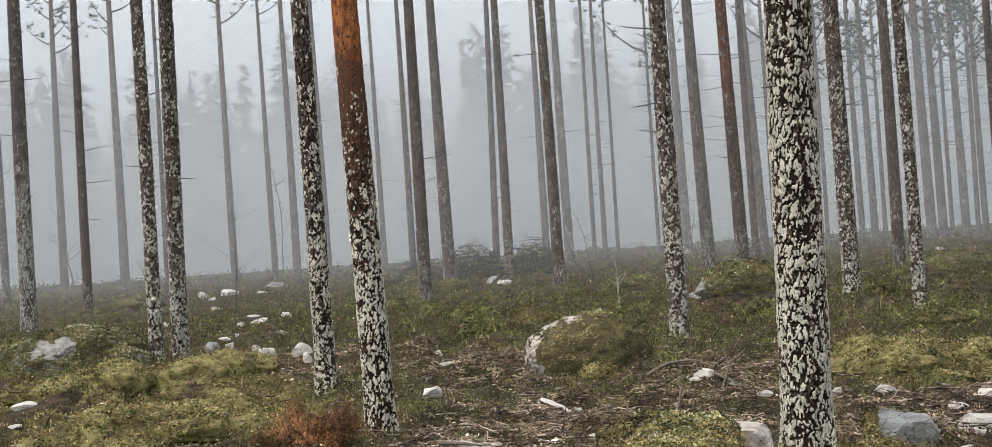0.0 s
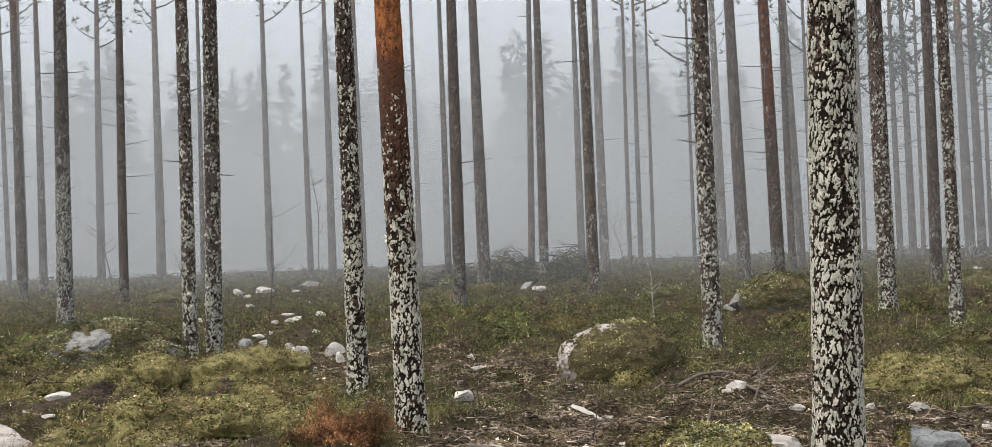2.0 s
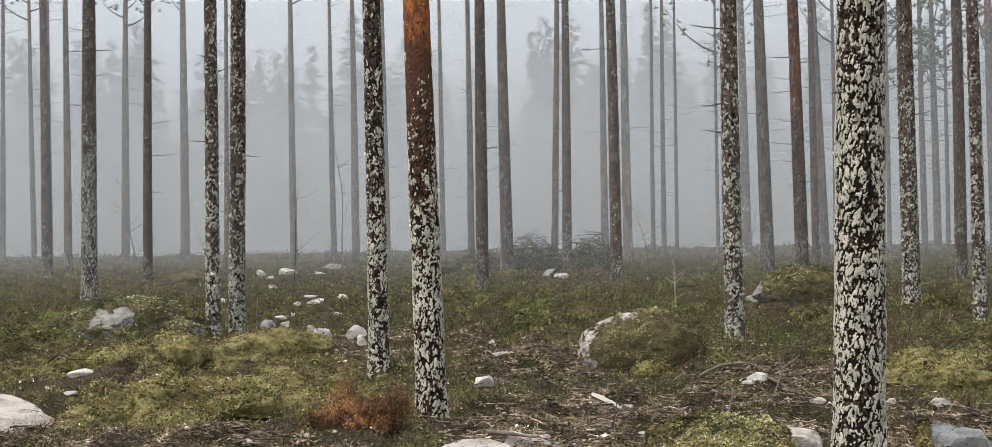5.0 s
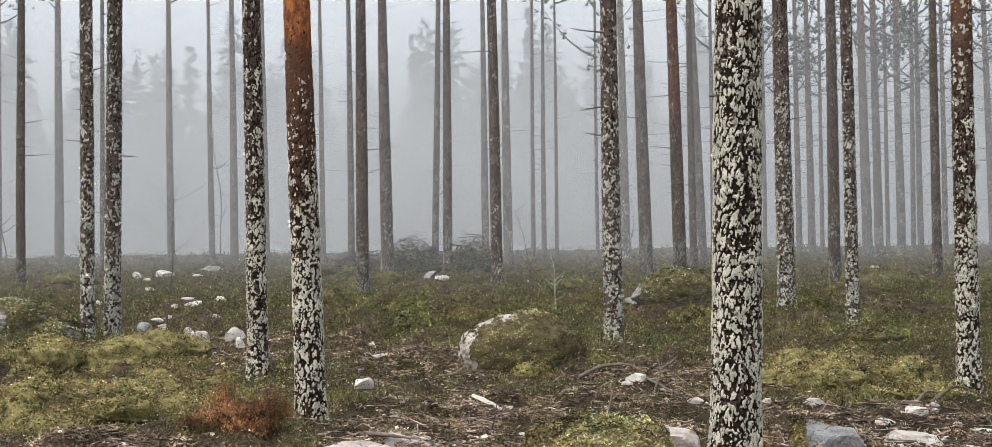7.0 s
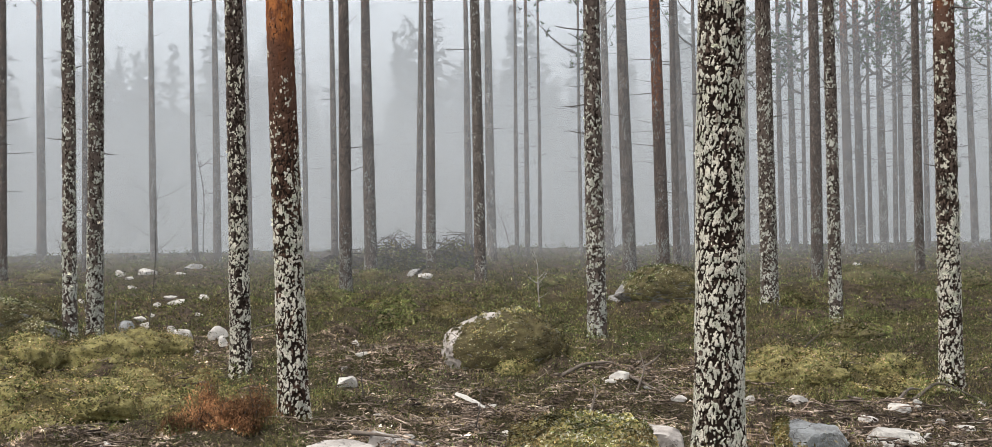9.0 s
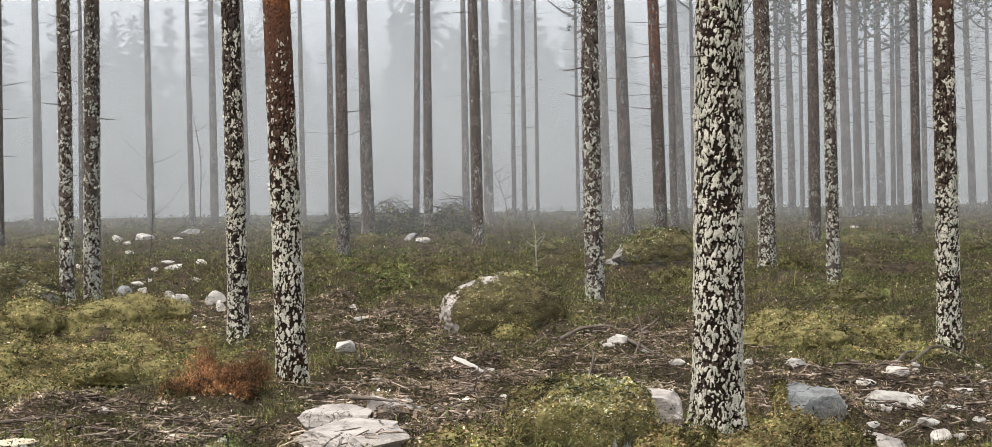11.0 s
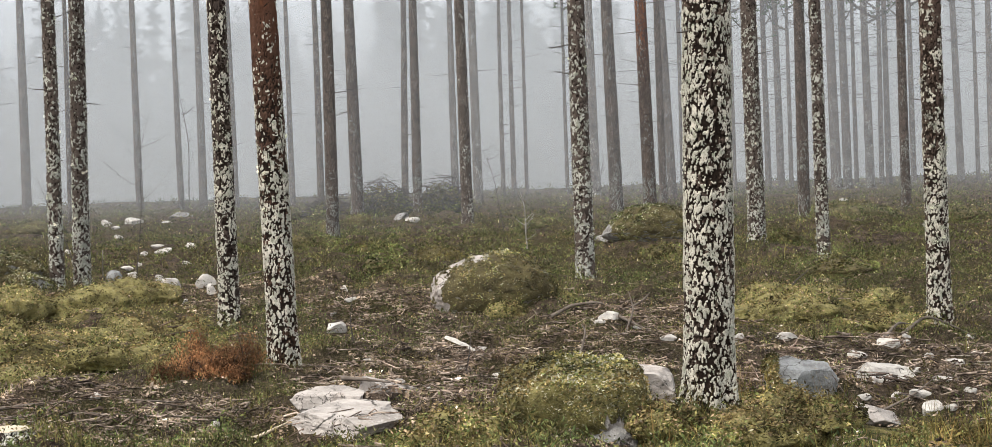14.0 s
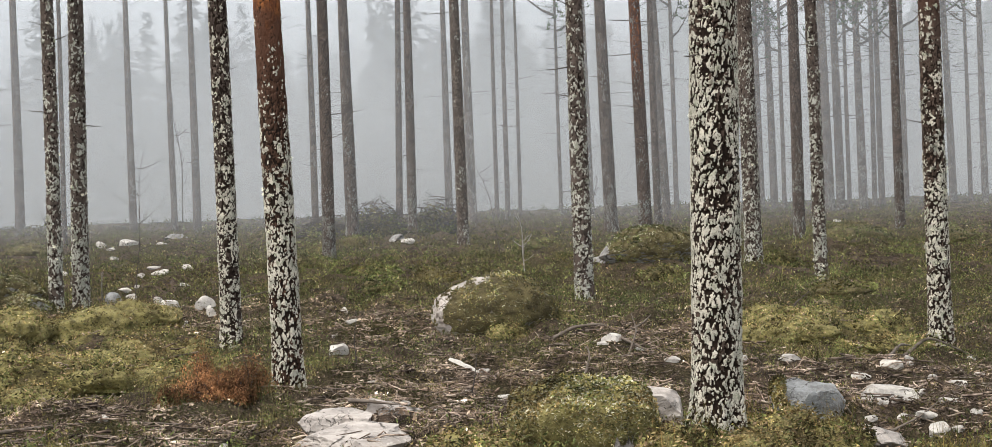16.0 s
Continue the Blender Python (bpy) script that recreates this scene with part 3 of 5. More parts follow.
def barked_stem(r0, height, lean, seed, step, stops, orange, smooth_from, reach):
    """A stem with fissured plates in relief. Gives its mesh, its lichen crust and its axis."""
    r = np.random.default_rng(seed)
    low = np.arange(-0.15, reach, step * 1.1)
    z = np.concatenate([low, np.linspace(low[-1], height, 16)[1:]])
    nf = int(math.pi * r0 / step)
    # fine towards the open side, coarser on the far side
    ang = np.concatenate([np.linspace(math.pi * 0.95, math.pi * 2.05, int(nf * 1.1), endpoint=False), np.linspace(math.pi * 0.05, math.pi * 0.95, nf // 3, endpoint=False)])
    sides = len(ang)
    zz, aa = np.meshgrid(z, ang, indexing="ij")
    u = (aa / 6.283185) % 1.0
    p1, p2, bend = r.uniform(0, 6.28), r.uniform(0, 6.28), 0.006 + 0.05 * r0
    rad = r0 * 1.02 * np.clip(1 - 0.95 * (np.clip(zz, 0, None) / height) ** 1.4, 0.03, None)
    rad = rad * (1 + np.exp(-np.clip(zz, 0, None) / 0.16) * (0.17 + 0.12 * np.sin(aa * 4 + p1) + 0.08 * np.sin(aa * 7 + p2)))
    rad = rad + 0.006 * (lattice(u, zz, 7, 0.16, seed + 21) - 0.5)
    depth, own = bark_relief(u, zz, r0, seed)
    thick = np.interp(zz, [0, smooth_from - 0.5, smooth_from + 0.5], [0.016, 0.013, 0.004])
    skin = rad + thick * (depth - 0.75) + 0.004 * depth * (own - 0.5) + 0.003 * (lattice(u, zz, int(6.283 * r0 / 0.012), 0.014, seed + 22) - 0.5)
    cx = lean * zz + bend * (np.sin(0.55 * zz + p1) - math.sin(p1)) * np.clip(zz / 2, 0, 1)
    cy = 0.01 * zz + bend * (np.sin(0.45 * zz + p2) - math.sin(p2)) * np.clip(zz / 2, 0, 1)
    place = lambda q: np.stack([cx + q * np.cos(aa), cy + q * np.sin(aa), zz], -1).reshape(-1, 3)
    n = len(z)
    i = (np.arange(n - 1)[:, None] * sides + np.arange(sides)[None]).ravel()
    k = (np.arange(n - 1)[:, None] * sides + (np.arange(sides)[None] + 1) % sides).ravel()
    quads = np.stack([i, k, k + sides, i + sides], 1)
    stem = mesh_from("trunk", place(skin), quads, BARK_PLATE[orange], True)
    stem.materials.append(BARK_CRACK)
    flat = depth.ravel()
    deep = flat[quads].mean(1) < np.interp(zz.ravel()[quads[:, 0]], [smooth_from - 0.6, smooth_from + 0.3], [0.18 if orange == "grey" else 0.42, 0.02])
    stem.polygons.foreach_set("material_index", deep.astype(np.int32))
    grows = lichen_cover(u, zz, r0, seed, stops) + 0.30 * (own - 0.5) * 0.5
    lump = lattice(u, zz, int(6.283 * r0 / 0.009), 0.010, seed + 23)
    crust = place(rad + thick * (np.clip(depth, 0.70, 1) - 0.75) + 0.003 * (own - 0.5) + 0.0008 + 0.0014 * lump * soft_step(grows, 0.0, 0.05))
    has = (grows.ravel()[quads].mean(1) > 0.0) & (flat[quads].mean(1) > 0.42) & (zz.ravel()[quads[:, 0]] < reach - 0.05)
    used, back = np.unique(quads[has], return_inverse=True)
    shell = mesh_from("lichen", crust[used], back.reshape(-1, 4), LICHEN_CRUST["grey" if orange == "grey" else "pale"], True)
    return stem, shell, z, cx[:, 0], cy[:, 0], rad


def lichen_tufts(z, cx, cy, rad, spots, seed):
    """Bushy lumps of lichen standing off the bark. spots: count, from height, to height, least and most size."""
    r = np.random.default_rng(seed)
    out = []
    for count, h0, h1, s0, s1 in spots:
        for k in range(count):
            h, a, s = r.uniform(h0, h1), r.uniform(math.pi * 0.9, math.pi * 2.1), r.uniform(s0, s1)
            i = int(np.searchsorted(z, h))
            rr = float(np.median(rad[i]))
            m = int(26 + 1500 * s)
            d = r.normal(0, 0.42, (m, 2)) * s * [1.0, 0.75]
            lift = np.abs(r.normal(0, 0.30, m)) * s * np.exp(-(d ** 2).sum(1) / (s * s))
            b = a + d[:, 0] / rr
            out.append(leaf_arrays(np.stack([cx[i] + (rr + 0.002 + lift) * np.cos(b), cy[i] + (rr + 0.002 + lift) * np.sin(b), h + d[:, 1]], 1), r.uniform(0.004, 0.010, m), r))
    v = np.concatenate(out)
    return mesh_from("lichen_tuft", v, np.arange(len(v)).reshape(-1, 4), LICHEN)


# mesh step, cover of lichen by height, bushy lumps, hue, height above which the bark is thin and smooth
STEMS = {
    "near": (0.0045, [(0, 0.72), (0.5, 0.84), (1.2, 0.88), (1.8, 0.82), (2.2, 0.62), (2.5, 0.56), (3.2, 0.50)], [(8, 0.1, 1.6, 0.012, 0.024), (12, 1.6, 3.0, 0.015, 0.03)], "low", 4.5),
    "orange": (0.0054, [(0, 0.56), (0.4, 0.76), (1.0, 0.84), (1.6, 0.74), (2.0, 0.46), (2.3, 0.26), (2.6, 0.12), (3.2, -0.2)], [(8, 0.1, 1.9, 0.012, 0.024)], "rust", 2.3),
    "dark": (0.0068, [(0, 0.68), (0.8, 0.72), (1.4, 0.60), (2.0, 0.44), (3.4, 0.36)], [(10, 0.1, 2.4, 0.012, 0.024)], "brown", 4.0),
    "right": (0.0063, [(0, 0.64), (0.9, 0.80), (1.5, 0.62), (2.1, 0.36), (3.2, 0.20)], [(10, 0.3, 1.6, 0.015, 0.04), (9, 1.0, 2.2, 0.035, 0.06), (8, 2.2, 3.4, 0.015, 0.03)], "high", 2.7),
    "lich": (0.0105, [(0, 0.62), (0.8, 0.58), (1.6, 0.48), (2.4, 0.42), (3.2, 0.34), (5.5, 0.26)], [(24, 0.1, 1.9, 0.015, 0.04), (14, 1.9, 4.0, 0.015, 0.035)], "grey", 5.5),
}

LOOKS = {
    "near": "pine with thick pale lichen over dark fissured bark",
    "orange": "pine with rust-orange bark above a lichen-covered base",
    "dark": "pine with dark bark and scattered pale lichen",
    "lich": "slender pine with grey lichen on its lower trunk",
    "right": "pine with brown bark and lumpy white lichen",
    "rusty": "straight pine with rust-tinted bark higher up",
    "mid": "straight grey-brown pine trunk with dead branch stubs",
    "tan": "pine with pale tan bark and dead branches",
    "far": "thin grey pine trunk fading into fog",
}
tree_count = 0


def pine(x, y, r0, lean, look_of, low_crown=False, twiggy=0.5, snags=()):
    global tree_count
    tree_count += 1
    k = tree_count
    r = np.random.default_rng(100 + k)
    z0 = float(lie(x, y))
    top = r.uniform(15.5, 18.5)
    t = thing("pine_tree", x, y, z0, LOOKS[look_of], "tree", "pines of the stand")
    close = y < 24
    if look_of in STEMS and y < 27:
        step, stops, lumps, hue, smooth_from = STEMS[look_of]
        stem, shell, z, cx, cy, rad = barked_stem(r0, top, lean, k, step, stops, hue, smooth_from, 1.75 + 0.142 * y)
        part("trunk", stem, t)
        part("lichen", shell, t, "pale grey-green crusts of lichen")["kind"] = "stuff"
        part("lichen_tuft", lichen_tufts(z, cx, cy, rad, lumps, k), t, "bushy pale lichen")["kind"] = "stuff"
    else:
        v, f, z, cx, cy, rad = trunk_mesh(r0, top, lean, k, 18, 40)
        part("trunk", mesh_from("trunk", v, f, BARK[look_of], True), t)
    # dead branches up the bare stem: first the marked ones (height, bearing, length, rise)
    for h, a, ln, rise in snags:
        i = min(int(np.searchsorted(z, h)), len(z) - 1)
        ca, sa = math.cos(radians(a)), math.sin(radians(a))
        part("branch", BRANCHES[(0, 1, 3)[int(h * 7) % 3]], t, m=pose(cx[i] + ca * rad[i, 0] * 0.8, cy[i] + sa * rad[i, 0] * 0.8, h, 0, -rise, a) @ Matrix.Diagonal((ln, min(ln, 0.3), min(ln, 0.3), 1)))
    h = r.uniform(1.3, 2.0) if not close else r.uniform(1.9, 2.6)
    while h < (7.0 if low_crown else 10.0):
        for q in range(r.integers(1, 3)):
            i = min(int(np.searchsorted(z, h)), len(z) - 1)
            a = r.uniform(0, 360)
            ln = (r.uniform(0.08, 0.22) if r.uniform() < 0.72 else r.uniform(0.22, 0.6)) * (0.6 if h < 3 else 1) * (0.5 + twiggy) * (1.3 if y > 30 else 1.0)
            ca, sa = math.cos(radians(a)), math.sin(radians(a))
            m = pose(cx[i] + ca * rad[i, 0] * 0.8, cy[i] + sa * rad[i, 0] * 0.8, h, 0, r.uniform(-16, 6), a) @ Matrix.Diagonal((ln, min(max(ln, 0.16), 0.3), min(max(ln, 0.16), 0.3), 1))
            part("branch", BRANCHES[r.integers(5)], t, m=m)
            h += r.uniform(0, 0.12)
        h += r.uniform(0.15, 0.5) / (0.5 + twiggy)
    if low_crown:
        part("dead_twig", SPRAYS[k % 3], t, "thin dead twigs", m=pose(0, 0, r.uniform(3.0, 4.0), 0, 0, r.uniform(0, 360)))["kind"] = "stuff"
    lm, cm = CROWNS[k % 3]
    cb = (6.3 if low_crown else 10.2) + r.uniform(-0.6, 0.8)
    i = min(int(np.searchsorted(z, cb)), len(z) - 1)
    s = (top - cb) / 6.0
    m = pose(cx[i], cy[i], cb, 0, 0, r.uniform(0, 360)) @ Matrix.Diagonal((1, 1, s, 1))
    part("limbs", lm, t, m=m)
    part("crown", cm, t, "sparse dark green needles", m=m)
    return t


pine(1.355, 9.30, 0.139, 0.0261, "near")
pine(-1.42, 12.30, 0.110, -0.0178, "orange")
pine(-2.35, 15.89, 0.096, -0.0064, "dark")
pine(-5.24, 20.75, 0.089, 0.0029, "lich", twiggy=0.3, snags=[(2.6, 180, 0.22, 0), (2.32, 0, 0.16, -4), (3.5, 0, 0.25, 15), (3, 178, 0.15, 5), (3.25, 182, 0.14, 5), (3.7, 180, 0.18, 8)])
pine(-5.04, 21.24, 0.108, 0.0120, "lich", twiggy=0.2, snags=[(2.43, 0, 0.22, -3), (3.1, 0, 0.12, 0), (3.6, 4, 0.1, 5)])
pine(4.08, 14.05, 0.096, -0.0056, "right")
pine(1.46, 20.33, 0.115, -0.0057, "lich", twiggy=0.3, snags=[(2.97, 182, 0.28, -4), (2.6, 175, 0.24, 6), (1.92, 0, 0.2, 8), (1.4, 180, 0.15, 0), (3.9, 180, 0.4, 4)])
pine(4.70, 26.32, 0.139, -0.0038, "lich")
pine(4.84, 22.03, 0.086, -0.0165, "lich")
pine(7.08, 33.97, 0.126, -0.0029, "mid")
pine(-2.65, 31.99, 0.125, 0.0070, "mid", twiggy=0.3, snags=[(2.86, 5, 0.68, 8), (2.4, -5, 0.35, 10), (5.3, 20, 0.3, 35), (2.45, 180, 0.25, 5), (4.4, 175, 0.2, 10)])
pine(-3.04, 45.29, 0.177, -0.0074, "mid", twiggy=0.8)
pine(-4.61, 51.61, 0.111, -0.0007, "far", twiggy=0.4, snags=[(5.6, 180, 0.5, 18), (4.4, 5, 0.25, 5)])
pine(-1.36, 45.16, 0.132, 0.0063, "mid", twiggy=0.8)
pine(-1.91, 50.48, 0.108, 0.0226, "far", twiggy=0.8)
pine(-0.39, 59.51, 0.139, -0.0015, "far", twiggy=0.4, snags=[(4.75, 180, 0.75, -6), (4, 178, 0.3, 0), (6.6, 0, 0.3, 10)])
pine(0.01, 36.12, 0.127, -0.0089, "tan")
pine(0.42, 56.57, 0.165, -0.0038, "tan", twiggy=0.4, snags=[(4.64, 0, 0.75, 4), (6.2, 175, 0.5, 10), (3.4, 10, 0.2, 5)])
pine(1.45, 63.40, 0.087, 0.0055, "far", twiggy=0.8)
pine(1.83, 62.10, 0.097, 0.0055, "far", twiggy=0.8)
pine(2.39, 64.06, 0.075, 0.0028, "far", twiggy=0.8)
pine(3.98, 63.68, 0.074, 0.0002, "far", low_crown=True, twiggy=0.9)
pine(4.56, 57.03, 0.167, -0.0114, "tan", twiggy=0.8)
pine(4.08, 44.11, 0.181, -0.0196, "mid", twiggy=0.8)
pine(4.14, 36.52, 0.150, -0.0184, "rusty", twiggy=0.3, snags=[(5.04, 180, 0.5, 4), (4.54, 178, 0.42, 2), (4.1, 182, 0.2, 0), (3.6, 180, 0.45, 6), (3.1, 178, 0.5, 3), (2.7, 180, 0.3, 6), (2.2, 180, 0.2, 0), (3.6, 5, 0.3, 5), (2.25, 0, 0.25, 8), (5, 3, 0.3, 5)])
pine(5.75, 47.26, 0.111, -0.0085, "far", twiggy=0.8)
pine(6.39, 50.13, 0.137, -0.0349, "far", twiggy=0.8)
pine(8.25, 61.62, 0.096, -0.0021, "far", low_crown=True, twiggy=0.9)
pine(9.61, 57.96, 0.079, 0.0003, "far", low_crown=True, twiggy=0.9)
pine(11.74, 62.81, 0.122, -0.0074, "far", low_crown=True, twiggy=0.9)
pine(12.18, 62.55, 0.146, -0.0124, "far", low_crown=True, twiggy=0.9)
pine(12.35, 61.45, 0.084, -0.0002, "far", low_crown=True, twiggy=0.9)
pine(12.88, 56.22, 0.175, -0.0170, "mid", low_crown=True, twiggy=0.9)
pine(13.61, 57.66, 0.157, -0.0123, "mid", low_crown=True, twiggy=0.9)
pine(15.46, 63.99, 0.087, -0.0027, "far", low_crown=True, twiggy=0.9)
pine(14.32, 57.27, 0.156, -0.0123, "mid", low_crown=True, twiggy=0.9)
pine(15.47, 60.14, 0.094, 0.0022, "far", low_crown=True, twiggy=0.9)
pine(16.06, 61.34, 0.120, -0.0077, "far", low_crown=True, twiggy=0.9)
pine(10.79, 39.69, 0.116, -0.0061, "mid")
pine(16.61, 59.94, 0.105, -0.0077, "far", low_crown=True, twiggy=0.9)
pine(18.52, 60.42, 0.141, -0.0259, "far", low_crown=True, twiggy=0.9)
pine(19.18, 60.46, 0.082, -0.0094, "far", low_crown=True, twiggy=0.9)
pine(18.68, 57.25, 0.123, -0.0090, "far", low_crown=True, twiggy=0.9)
pine(-19.92, 64.76, 0.170, 0.0140, "far", twiggy=0.8)
pine(-11.64, 39.66, 0.116, 0.0118, "mid")
pine(-16.74, 62.14, 0.182, 0.0044, "far", twiggy=0.8)
pine(-12.25, 50.40, 0.079, 0.0092, "far", twiggy=0.8)
pine(-12.02, 59.97, 0.140, -0.0006, "far", twiggy=0.1, snags=[(9, 180, 0.5, 25), (8.3, 178, 0.45, 25), (8, 180, 0.4, 28), (7.2, 182, 0.4, 25), (6.6, 180, 0.5, 22), (5.95, 178, 0.4, 15), (5.4, 180, 0.35, 20), (4.6, 180, 0.5, 22), (4.1, 180, 0.4, 20), (9.1, 0, 0.7, 25), (8.3, 5, 0.6, 15), (7, 0, 0.45, 25), (5, 2, 0.3, 20), (3.1, 0, 0.4, 18)])
pine(-10.85, 61.97, 0.121, -0.0056, "far", twiggy=0.8)
pine(-9.22, 57.11, 0.145, -0.0007, "far", twiggy=0.8)
pine(-8.36, 59.09, 0.115, -0.0080, "far", twiggy=0.8)
pine(-6.29, 58.95, 0.103, -0.0034, "far", twiggy=0.8)
pine(-24.03, 62.11, 0.109, 0.0152, "mid", twiggy=0.8)
pine(-23.25, 63.46, 0.112, -0.0075, "far", twiggy=0.8)
pine(-16.66, 46.51, 0.154, -0.0033, "mid", twiggy=0.8)
pine(-17.60, 51.09, 0.130, 0.0010, "mid", twiggy=0.8)
pine(-10.54, 31.81, 0.161, 0.0111, "lich", twiggy=0.3, snags=[(4.5, 180, 0.35, 0), (4.5, 2, 0.3, 0), (3.9, 178, 0.3, 4), (5, 175, 0.45, 5), (5.4, 180, 0.5, 8), (3.3, 0, 0.2, -5), (2.1, 0, 0.2, -4), (5, 5, 0.4, 5)])
pine(-22.05, 61.96, 0.110, 0.0000, "mid", twiggy=0.8)

# ---- far spruce wood, seen through the fog ----
def spruce_meshes(seed):
    """A distant conifer one unit high: drooping sprays of needles of uneven length round a stem."""
    r = np.random.default_rng(seed)
    tv = []
    for k in range(300):
        zf = 0.10 + 0.89 * r.uniform() ** 0.85
        a = r.uniform(0, 6.28)
        ln = 0.17 * (1.03 - zf) ** 0.75 * r.uniform(0.45, 1.1) * (1 + 0.25 * math.sin(9 * zf + seed + 2 * a)) + 0.008
        d, s = np.array([math.cos(a), math.sin(a), 0]), np.array([-math.sin(a), math.cos(a), 0])
        drop = r.uniform(-0.5, 0.8)
        for q in range(3):
            t0, t1 = 0.25 * q + r.uniform(0, 0.2), min(1.0, 0.45 + 0.28 * q)
            c0, c1 = np.array([0, 0, zf]) + d * ln * t0 - [0, 0, drop * ln * t0], np.array([0, 0, zf]) + d * ln * t1 - [0, 0, drop * ln * t1 + r.uniform(0, 0.012)]
            w = s * ln * r.uniform(0.12, 0.28) + np.array([0, 0, ln * r.uniform(-0.2, 0.2)])
            tv += [c0, c1 + w, c1 - w]
    tv = np.array(tv)
    t = np.linspace(0, 1, 6)
    sv, sf = tube(np.stack([0 * t, 0 * t, t - 0.02], 1), 0.011 * (1.02 - t), 6)
    return mesh_from("trunk", sv, sf, BARK["far"], True), mesh_from("crown", tv, np.arange(len(tv)).reshape(-1, 3), SPRUCE)


SPRUCES = [spruce_meshes(s) for s in (31, 32, 33, 34, 35)]
r_far = np.random.default_rng(5)
for k in range(210):
    x = -62 + 124 * ((k * 0.618034) % 1) + r_far.uniform(-1, 1)
    y = r_far.uniform(97, 132)
    h = r_far.uniform(12.5, 17.5) * (1.2 if y > 112 else 1.0)
    t = thing("spruce_tree", x, y, float(lie(x, y)), "distant spruce, a pale shape in the fog", "tree", "far spruce wood", turn=r_far.uniform(0, 360))
    sm, cm = SPRUCES[k % 5]
    part("trunk", sm, t, m=Matrix.Diagonal((h, h, h, 1)))
    part("crown", cm, t, m=Matrix.Diagonal((h * r_far.uniform(0.8, 1.15), h, h, 1)))

# ---- stones and boulders ----
def rock_mesh(w, d, h, seed, material, cuts=14, level=3, rough=0.05, name="stone", flat=0.0, block=1.0, keen=(0.42, 0.80)):
    """An angular, weathered block: a ball cut by random planes, then roughened. flat: how much of the top is cut level."""
    r = np.random.default_rng(seed)
    bm = bmesh.new()
    bmesh.ops.create_icosphere(bm, subdivisions=level, radius=1.0)
    v = np.array([p.co[:] for p in bm.verts])
    v = np.sign(v) * np.abs(v) ** block
    planes = [(r.normal(0, 1, 3), r.uniform(*keen)) for k in range(cuts)]
    if flat:
        planes += [(np.array([r.uniform(-0.15, 0.15), r.uniform(-0.25, 0.05), 1.0]), 1 - flat)]
    for n, lim in planes:
        n = n * [1, 1, 0.8] if abs(n[2]) < 0.9 else n
        n = n / np.linalg.norm(n)
        v -= np.clip(v @ n - lim, 0, None)[:, None] * n * 0.97
    for i, p in enumerate(v):
        q = Vector(p * 1.7 + seed)
        v[i] *= 1 + rough * noise.fractal(q, 0.7, 2.1, 5) + 0.4 * rough * noise.noise(q * 7)
    v /= np.abs(v).max(axis=0)
    v *= np.array([w / 2, d / 2, h * 0.62])
    v[:, 2] += h * 0.38
    for p, c in zip(bm.verts, v):
        p.co = c
    me = bpy.data.meshes.new(name)
    bm.to_mesh(me)
    bm.free()
    me.materials.append(material)
    return me


stone_count = 0
CLEAR = []  # where nothing grows: centre and radius of what lies on the ground


def stone(x, y, w, h, material=GRANITE_WHITE, label="", depth=None, turn=None, tilt=(0, 0), sink=0.0, group="pale stones on the forest floor"):
    global stone_count
    stone_count += 1
    r = np.random.default_rng(500 + stone_count)
    d = depth or w * r.uniform(0.5, 0.8)
    h, w = max(h, 0.035), w * 1.2
    CLEAR.append((x, y, w / 2))
    ob = new("stone", rock_mesh(w, d, max(1.3 * h, 0.045), 500 + stone_count, material, cuts=9, level=3, rough=0.09, flat=r.uniform(0.0, 0.25), keen=(0.5, 0.85)))
    ob.matrix_basis = pose(x, y + d * 0.4, float(lie(x, y)) - 0.36 * h - sink, tilt[0] + r.uniform(-8, 8), tilt[1] + r.uniform(-14, 14), r.uniform(-30, 30) if turn is None else turn)
    return tagged(ob, label or "pale broken granite stone half sunk in heather", "stone", group)


def blade_arrays(pos, height, width, r, lean=0.5, twist=None):
    """Thin triangular blades: base pair and tip."""
    n = len(pos)
    a = r.uniform(0, 6.283, n)
    side = np.stack([np.cos(a), np.sin(a), np.zeros(n)], 1) * (width / 2)[:, None]
    b = r.uniform(0, 6.283, n)
    l = r.uniform(0, lean, n) * height
    tip = pos + np.stack([np.cos(b) * l, np.sin(b) * l, height * np.sqrt(np.clip(1 - (l / np.maximum(height, 1e-6)) ** 2 * 0.6, 0.1, 1))], 1)
    return np.stack([pos - side, pos + side, tip], 1).reshape(-1, 3)


